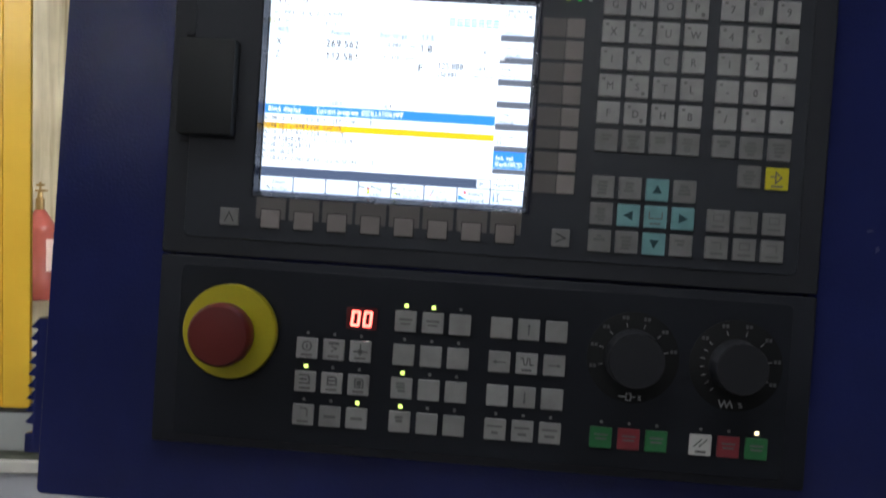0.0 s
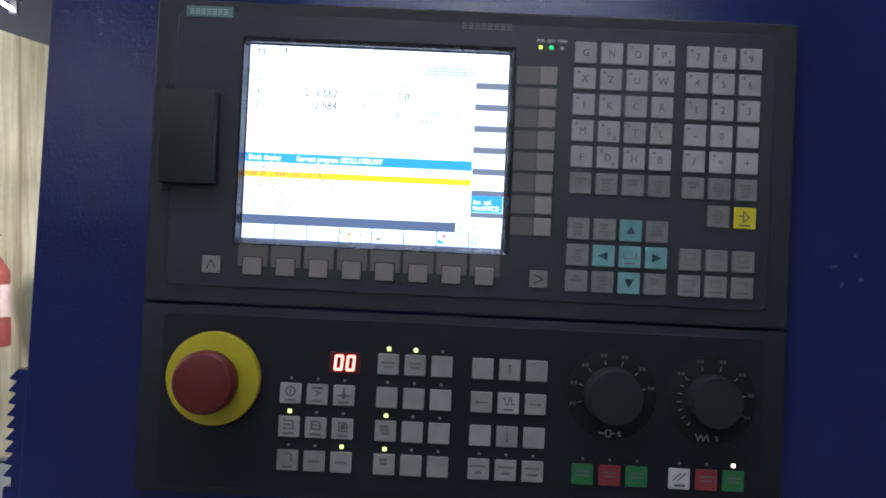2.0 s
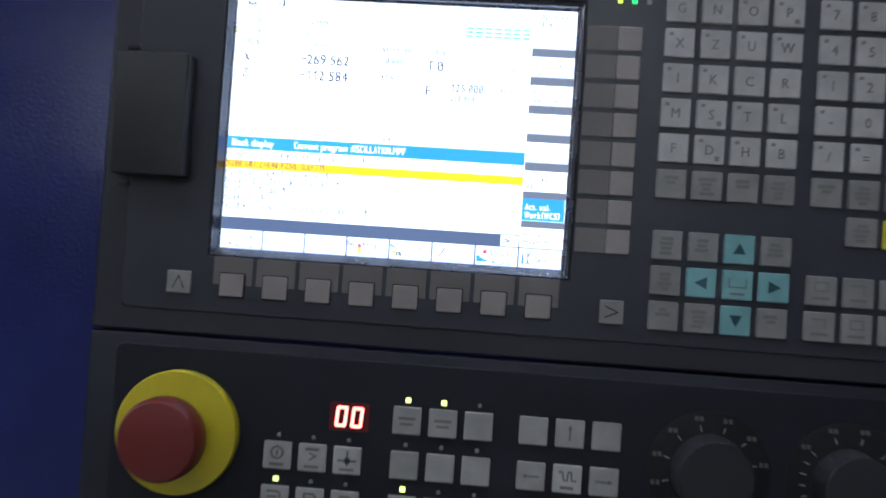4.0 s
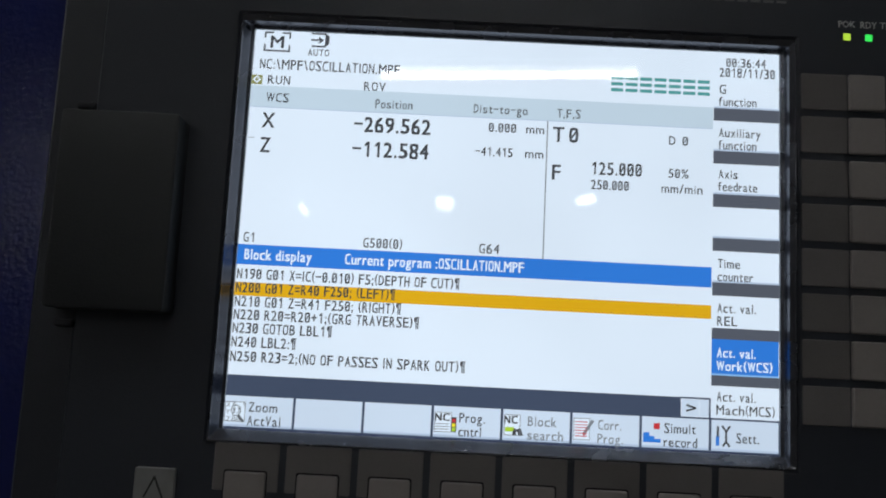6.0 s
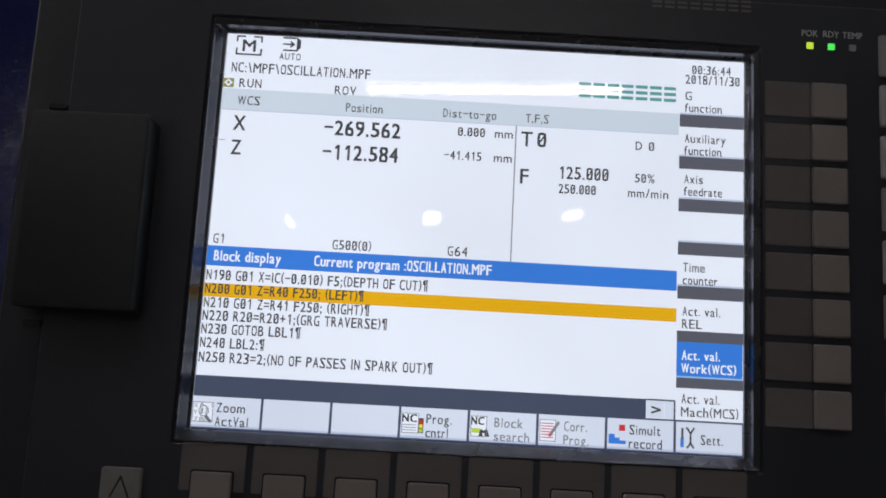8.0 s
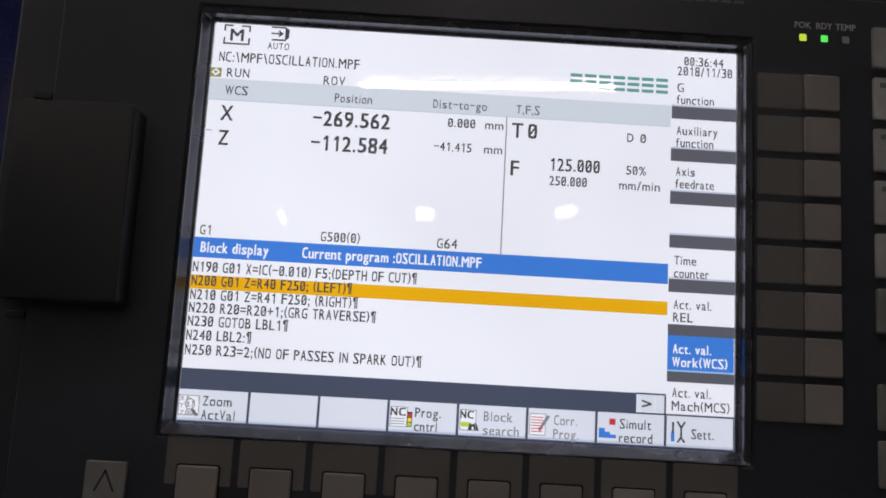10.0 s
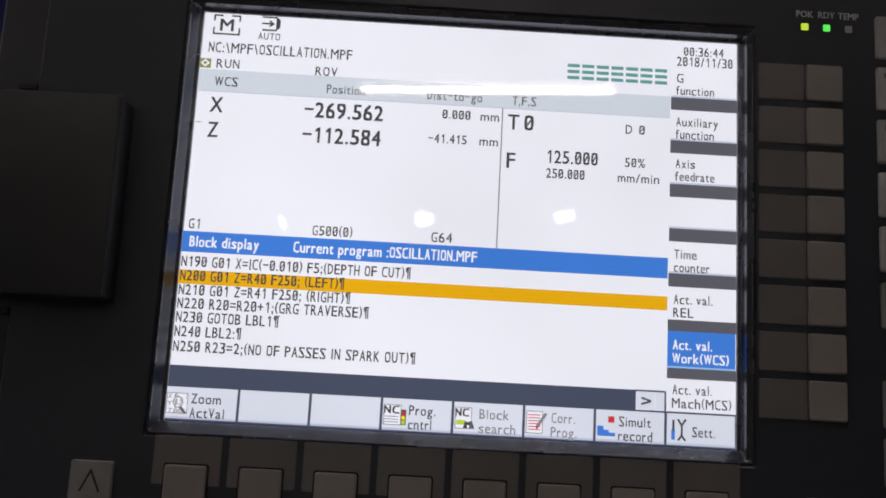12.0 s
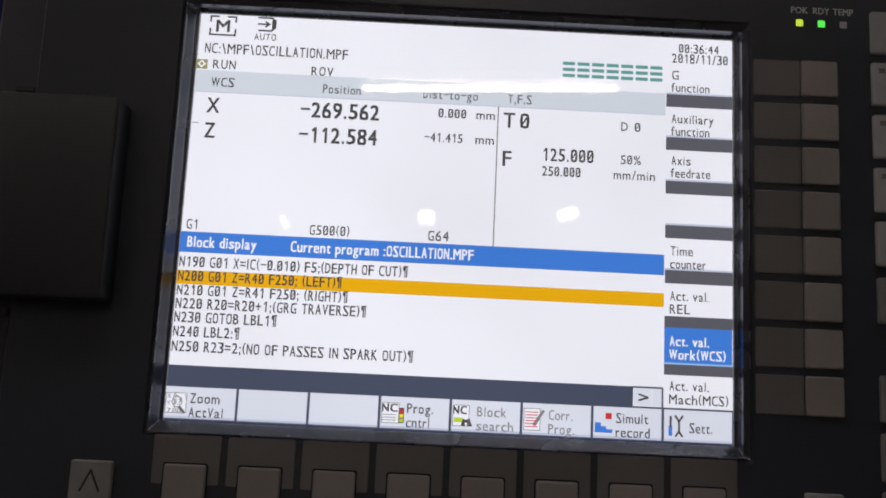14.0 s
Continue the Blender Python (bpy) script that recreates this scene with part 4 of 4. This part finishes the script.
MZ = (-0.1420, -0.1637, -0.1853, -0.2070)
lit_green = {(0.0155, 0), (0.0330, 0), (-0.0473, 2), (-0.0125, 3), (0.0155, 2), (0.0155, 3)}
seed = 200
for cols, rows in (((-0.0473, -0.0299, -0.0125), (1, 2, 3)), ((0.0155, 0.0330, 0.0504), (0, 1, 2, 3)), ((0.0770, 0.0945, 0.1120), (0, 1, 2, 3))):
    for c, xx in enumerate(cols):
        for r in rows:
            seed += 1
            zz = MZ[r]
            first, third = cols[0] < 0, cols[0] > 0.07
            k = key(mcp, xx, zz, 0.0138, 0.0134, M_KEY if (first and r < 3) or (third and (r, c) == (1, 1)) else M_KEY_MID)
            if not third or r == 3:
                on = (xx, r) in lit_green
                dot(mcp, xx, zz + 0.0098, M_LED_GREEN if on else M_LAMP_OFF, "lit yellow-green indicator" if on else "")
            if third and r < 3:
                if (r, c) == (0, 1):
                    icon(k, stroke([(0, -0.003), (0, 0.003)], 0.0008) + [[(-0.0012, 0.002), (0.0012, 0.002), (0, 0.0042)]])
                elif (r, c) == (2, 1):
                    icon(k, stroke([(0, -0.003), (0, 0.003)], 0.0008) + [[(-0.0012, -0.002), (0.0012, -0.002), (0, -0.0042)]])
                elif (r, c) == (1, 0):
                    icon(k, stroke([(-0.003, 0), (0.0038, 0)], 0.0008) + [[(-0.002, 0.0012), (-0.002, -0.0012), (-0.0044, 0)]])
                elif (r, c) == (1, 2):
                    icon(k, stroke([(-0.0038, 0), (0.003, 0)], 0.0008) + [[(0.002, 0.0012), (0.002, -0.0012), (0.0044, 0)]])
                elif (r, c) == (1, 1):
                    icon(k, stroke([(-0.0040, 0.0034), (-0.0024, 0.0034), (-0.0016, -0.0006), (0, -0.0006), (0.0004, 0.0034), (0.0018, 0.0034), (0.0022, -0.0006), (0.0042, -0.0006)], 0.0008))
                    part("key_print", bars([(-0.0032, -0.0048, 0.0032, -0.0034)], -0.00162), M_INK, k)
            elif third:
                icon(k, stroke([(-0.0046, 0.0020), (0.0040, 0.0020)], 0.0013), M_INK_SOFT)
                part("key_print", bars([(-0.0022 - 0.0006 * c, -0.003, 0.002 + 0.0006 * c, -0.0012)], -0.00162), M_INK_SOFT, k)
            elif first:
                art = {(1, 0): stroke([(0.0030 * math.cos(a * 0.785), 0.0014 + 0.0030 * math.sin(a * 0.785)) for a in range(9)], 0.0009) + stroke([(0, 0.0024), (0, 0.0002)], 0.0009),
                       (1, 1): stroke([(-0.0028, 0.0042), (0.0028, 0.0042)], 0.0014) + stroke([(-0.0012, 0.0022), (0.0020, 0.0010), (-0.0012, -0.001)], 0.0008),
                       (1, 2): stroke([(-0.0042, 0.0), (0.0042, 0.0)], 0.0010) + stroke([(0, 0.0044), (0, -0.002)], 0.0010) + [[(-0.0014, 0.0014), (0.0014, 0.0014), (0.0014, -0.0014), (-0.0014, -0.0014)]],
                       (2, 0): stroke([(-0.0036, 0.0040), (0.0018, 0.0040), (0.0028, 0.0026), (0.0028, -0.0012), (-0.0036, -0.0012)], 0.0009) + stroke([(-0.0030, 0.0014), (0.0010, 0.0014)], 0.0011),
                       (2, 1): stroke([(-0.0026, 0.0040), (0.0018, 0.0040), (0.0030, 0.0028), (0.0030, -0.0010), (-0.0026, -0.0010), (-0.0026, 0.0040)], 0.0010) + stroke([(-0.002, 0.0016), (0.0022, 0.0016)], 0.0010),
                       (2, 2): stroke([(-0.0022, 0.0040), (0.0020, 0.0040), (0.0030, 0.0026), (0.0030, -0.0014), (-0.0022, -0.0014), (-0.0022, 0.0040)], 0.0010) + [[(-0.0012, 0.003), (0.002, 0.003), (0.002, -0.0004), (-0.0012, -0.0004)]],
                       (3, 0): stroke([(-0.0016, 0.0044), (0.0014, 0.0044), (0.0026, 0.0030), (0.0026, -0.0006)], 0.0010)}.get((r, c))
                if art:
                    icon(k, art, M_INK if r < 3 else M_INK_SOFT)
                    part("key_print", bars([(-0.0036, -0.0050, 0.0036, -0.0036)], -0.00162), M_INK_SOFT, k)
                else:
                    part("key_print", bars([(-0.0038, -0.0010, 0.0038, 0.0008)], -0.00162), M_INK_SOFT, k)
            elif (r, c) in ((0, 0), (0, 1)):
                part("key_print", bars([(-0.0042, 0.0004, 0.0042, 0.0018), (-0.0032, -0.0022, 0.0032, -0.0010)], -0.00162), M_INK_SOFT, k)
            elif c == 0 and r in (2, 3):
                legend(k, smudge=seed)
for xx, mat, lab in ((0.1443, M_KEY_GREEN, "green key"), (0.1618, M_KEY_RED, "red key"), (0.1792, M_KEY_GREEN, "green key"),
                     (0.2068, M_KEY_WHITE, "white reset key"), (0.2242, M_KEY_RED, "red key"), (0.2416, M_KEY_GREEN, "green key")):
    k = key(mcp, xx, MZ[3], 0.0138, 0.0134, mat, lab)
    on = xx > 0.24
    dot(mcp, xx, MZ[3] + 0.0098, M_LED_WARM if on else M_LAMP_OFF, "lit warm indicator" if on else "")
    if mat == M_KEY_WHITE:
        icon(k, stroke([(-0.0040, -0.0010), (0.0006, 0.0036)], 0.0008) + stroke([(-0.0008, -0.0010), (0.0038, 0.0036)], 0.0008) + stroke([(-0.0026, -0.0042), (0.0030, -0.0042)], 0.0014))
    else:
        part("key_print", bars([(-0.0042, 0.0014, 0.0042, 0.0026), (-0.0036, -0.0012, 0.0036, 0.0)], -0.00162), M_INK_SOFT, k)

# two-digit tool display
window = part("digit_window", slab(0.0200, 0.0140, 0.0010, 0.0, -0.0010, 0.0003, 2), M_LED_WINDOW, mcp, "dark red display window", at=(-0.0130, 0, -0.1425))
SEG = 0.0011
for dx in (-0.0039, 0.0039):
    lean, w, h = 0.08, 0.0021, 0.0044
    def pt(px, pz):
        return (dx + px + lean * pz, pz)
    segs = [[pt(-w + 0.0005, h), pt(w - 0.0005, h)], [pt(-w + 0.0005, -h), pt(w - 0.0005, -h)], [pt(-w, 0.0006), pt(-w, h - 0.0005)],
            [pt(w, 0.0006), pt(w, h - 0.0005)], [pt(-w, -0.0006), pt(-w, -h + 0.0005)], [pt(w, -0.0006), pt(w, -h + 0.0005)]]
    polys = []
    for s in segs:
        polys += stroke(s, 0.0016)
    part("digit", prisms(polys, -0.00102, 0.0001), M_DIGIT, window, "glowing red digit zero")

# emergency stop
stop = part("emergency_stop", lathe([(0.0300, 0.0), (0.0305, 0.001), (0.0305, 0.0068), (0.0298, 0.0078), (0.0180, 0.0082)], 64), M_YELLOW_DISC, mcp, "yellow round stop plate", at=(-0.0972, -0.0004, -0.1560), smooth=True)
part("stem", lathe([(0.0140, 0.007), (0.0140, 0.0205)], 32), M_SEAL, stop, smooth=True)
part("mushroom_cap", lathe([(0.0150, 0.0170), (0.0192, 0.0180), (0.0200, 0.0210), (0.0200, 0.0275), (0.0194, 0.0305), (0.0180, 0.0322), (0.0120, 0.0332), (0.0040, 0.0336), (0.0005, 0.0337)], 64), M_RED_CAP, stop, "dull red mushroom push button", smooth=True)


def knob(x, z, labels, marks, size=1.0):
    """A ribbed override knob on a black dial with pale scale marks."""
    dial = part("dial", lathe([(0.0290, 0.0), (0.0290, 0.0004), (0.0287, 0.0005), (0.001, 0.0005)], 48), M_DIAL, mcp, "black scale plate", at=(x, -0.0004, z), smooth=True)
    bm = bmesh.new()
    rings = []
    for rr, hh, depth in ((0.0182, 0.0004, 0), (0.0180, 0.0030, 0.5), (0.0178, 0.0045, 1), (0.0176, 0.0152, 1), (0.0174, 0.0172, 0.3), (0.0168, 0.0179, 0), (0.0010, 0.0180, 0)):
        ring = []
        for i in range(72):
            a = 2 * math.pi * i / 72
            q = size * rr * (1 - 0.035 * depth * (0.5 + 0.5 * math.cos(18 * a)))
            ring.append(bm.verts.new((q * math.cos(a), -hh, q * math.sin(a))))
        rings.append(ring)
    for a, b in zip(rings, rings[1:]):
        for i in range(72):
            bm.faces.new((a[i], a[(i + 1) % 72], b[(i + 1) % 72], b[i]))
    bm.faces.new(rings[-1])
    part("knob", bm, M_KNOB, dial, "black ribbed turning knob", smooth=True)
    ticks, figures = [], []
    for a in marks:
        c, s = math.cos(radians(a)), math.sin(radians(a))
        ticks += stroke([(0.0198 * c, 0.0198 * s), (0.0222 * c, 0.0222 * s)], 0.0006)
    for a in labels:
        c, s = math.cos(radians(a)), math.sin(radians(a))
        cx, cz = 0.0258 * c, 0.0258 * s
        figures += [[(cx - 0.0021, cz - 0.0011), (cx - 0.0003, cz - 0.0011), (cx - 0.0003, cz + 0.0011), (cx - 0.0021, cz + 0.0011)],
                    [(cx + 0.0003, cz - 0.0011), (cx + 0.0021, cz - 0.0011), (cx + 0.0021, cz + 0.0011), (cx + 0.0003, cz + 0.0011)]]
    part("scale_ticks", prisms(ticks, -0.00052, 0.0001), M_TICK, dial)
    part("scale_figures", prisms(figures, -0.00052, 0.0001), M_INK_FAINT, dial)
    return dial


FEED_MARKS = [12 + 30.5 * i for i in range(7)]
SPINDLE_MARKS = [-24 + 33 * i for i in range(6)]
knob(0.1612, -0.1550, FEED_MARKS, FEED_MARKS)
knob(0.2256, -0.1555, SPINDLE_MARKS, SPINDLE_MARKS + [156 + 14.5 * i for i in range(6)], 0.92)
part("dial_symbol", prisms(stroke([(0.1540, -0.1800), (0.1585, -0.1800)], 0.0008) + stroke([(0.1585, -0.1780), (0.1615, -0.1780), (0.1615, -0.1822), (0.1585, -0.1822), (0.1585, -0.1780)], 0.0007)
     + stroke([(0.1615, -0.1800), (0.1640, -0.1800)], 0.0008), -0.0011, 0.0001), M_INK_WHITE, mcp)
part("dial_symbol", prisms(stroke([(0.2165, -0.1780), (0.2180, -0.1820), (0.2200, -0.1780), (0.2215, -0.1820), (0.2235, -0.1780), (0.2250, -0.1820)], 0.0008), -0.0011, 0.0001), M_INK_WHITE, mcp)
for xx in (0.1660, 0.2290):
    me, (ox, oz) = letter("%", 0.0032, M_INK_WHITE)
    part("lettering", me, M_INK_WHITE, mcp, at=(xx + ox + 0.001, -0.00125, -0.1802 + oz))

# ---- neighbouring machine and wall things seen past the cabinet ----
bed = thing("machine_bed", (-2.4, 1.55, 0), "grey cast machine bed with a light base", "machine bed")
part("bed_top", box(-0.1, 1.66, 0.030, 0.075, 0.664, 0.759, 0.005), M_BED_GREY, bed)
part("bed_seal", box(-0.1, 1.655, 0.029, 0.074, 0.7595, 0.765, 0.001), M_SEAL, bed, "thin black seal")
part("bed_groove", box(-0.1, 1.65, 0.045, 0.070, 0.630, 0.670), M_GROOVE, bed, "shaded green-grey groove")
part("bed_base", box(-0.1, 1.66, 0.030, 0.078, 0.0, 0.640, 0.006), M_BED_LIGHT, bed, "light grey sheet base")
part("base_lip", box(-0.1, 1.66, 0.018, 0.045, 0.612, 0.641, 0.004), M_BED_LIP, bed, "pale lip of the base")
column = thing("machine_column", (-2.4, 1.60, 0.765), "glossy yellow painted machine guard column", "machine guard")
part("column_post", box(1.257, 1.327, 0.0, 0.012, 0.0, 1.75, 0.003), M_MACHINE_YELLOW, column)
part("guard_sheet", box(0.20, 1.253, 0.004, 0.016, 0.0, 1.70, 0.003), M_MACHINE_YELLOW, column)

ext = thing("fire_extinguisher", (-2.053, 3.573, 0.866), "dull red fire extinguisher with pale label hung on the wall", "fire extinguisher")
part("cylinder", lathe([(0.060, 0.0), (0.070, 0.004), (0.073, 0.014), (0.072, 0.128), (0.068, 0.134), (0.067, 0.285), (0.070, 0.292), (0.072, 0.335), (0.066, 0.350), (0.030, 0.408), (0.022, 0.420)], 40, "z"), M_EXT_RED, ext, smooth=True)
arc = bmesh.new()
ring = []
for k in range(13):
    a = radians(-42 + 86 * k / 12)
    ring.append([arc.verts.new((r * math.cos(a), r * math.sin(a), z)) for r, z in ((0.0665, 0.136), (0.0690, 0.136), (0.0690, 0.284), (0.0665, 0.284))])
for a, b in zip(ring, ring[1:]):
    for k in range(4):
        arc.faces.new((a[k], a[(k + 1) % 4], b[(k + 1) % 4], b[k]))
part("cylinder_label", arc, M_EXT_LABEL, ext, "pale pink worn label")
valve = part("valve", lathe([(0.018, 0.415), (0.020, 0.43), (0.020, 0.470), (0.013, 0.478), (0.011, 0.505)], 16, "z"), M_BRASS, ext, smooth=True)
part("lever", box(-0.020, 0.032, -0.012, 0.012, 0.504, 0.514, 0.003), M_BRASS, valve)
part("lever", box(-0.016, 0.020, -0.009, 0.009, 0.530, 0.540, 0.003), M_BRASS, valve)
part("lever_pin", lathe([(0.006, 0.50), (0.006, 0.55)], 10, "z"), M_BRASS, valve)
hook = part("wall_hook", box(-0.02, 0.02, 0.06, 0.102, 0.30, 0.36, 0.004), M_STEEL, ext)
hook.rotation_euler = (0, 0, radians(75))
pipe = thing("wall_pipe", (-2.022, 3.968, 0.727), "short white plastic pipe clipped to the plaster wall", "pipe")
part("tube", lathe([(0.013, 0.0), (0.014, 0.002), (0.014, 0.260), (0.013, 0.262)], 16, "z"), M_LAMP_BODY, pipe, smooth=True)
part("clip", box(-0.004, 0.004, -0.016, 0.028, 0.12, 0.135, 0.002), M_STEEL, pipe).rotation_euler = (0, 0, radians(75))
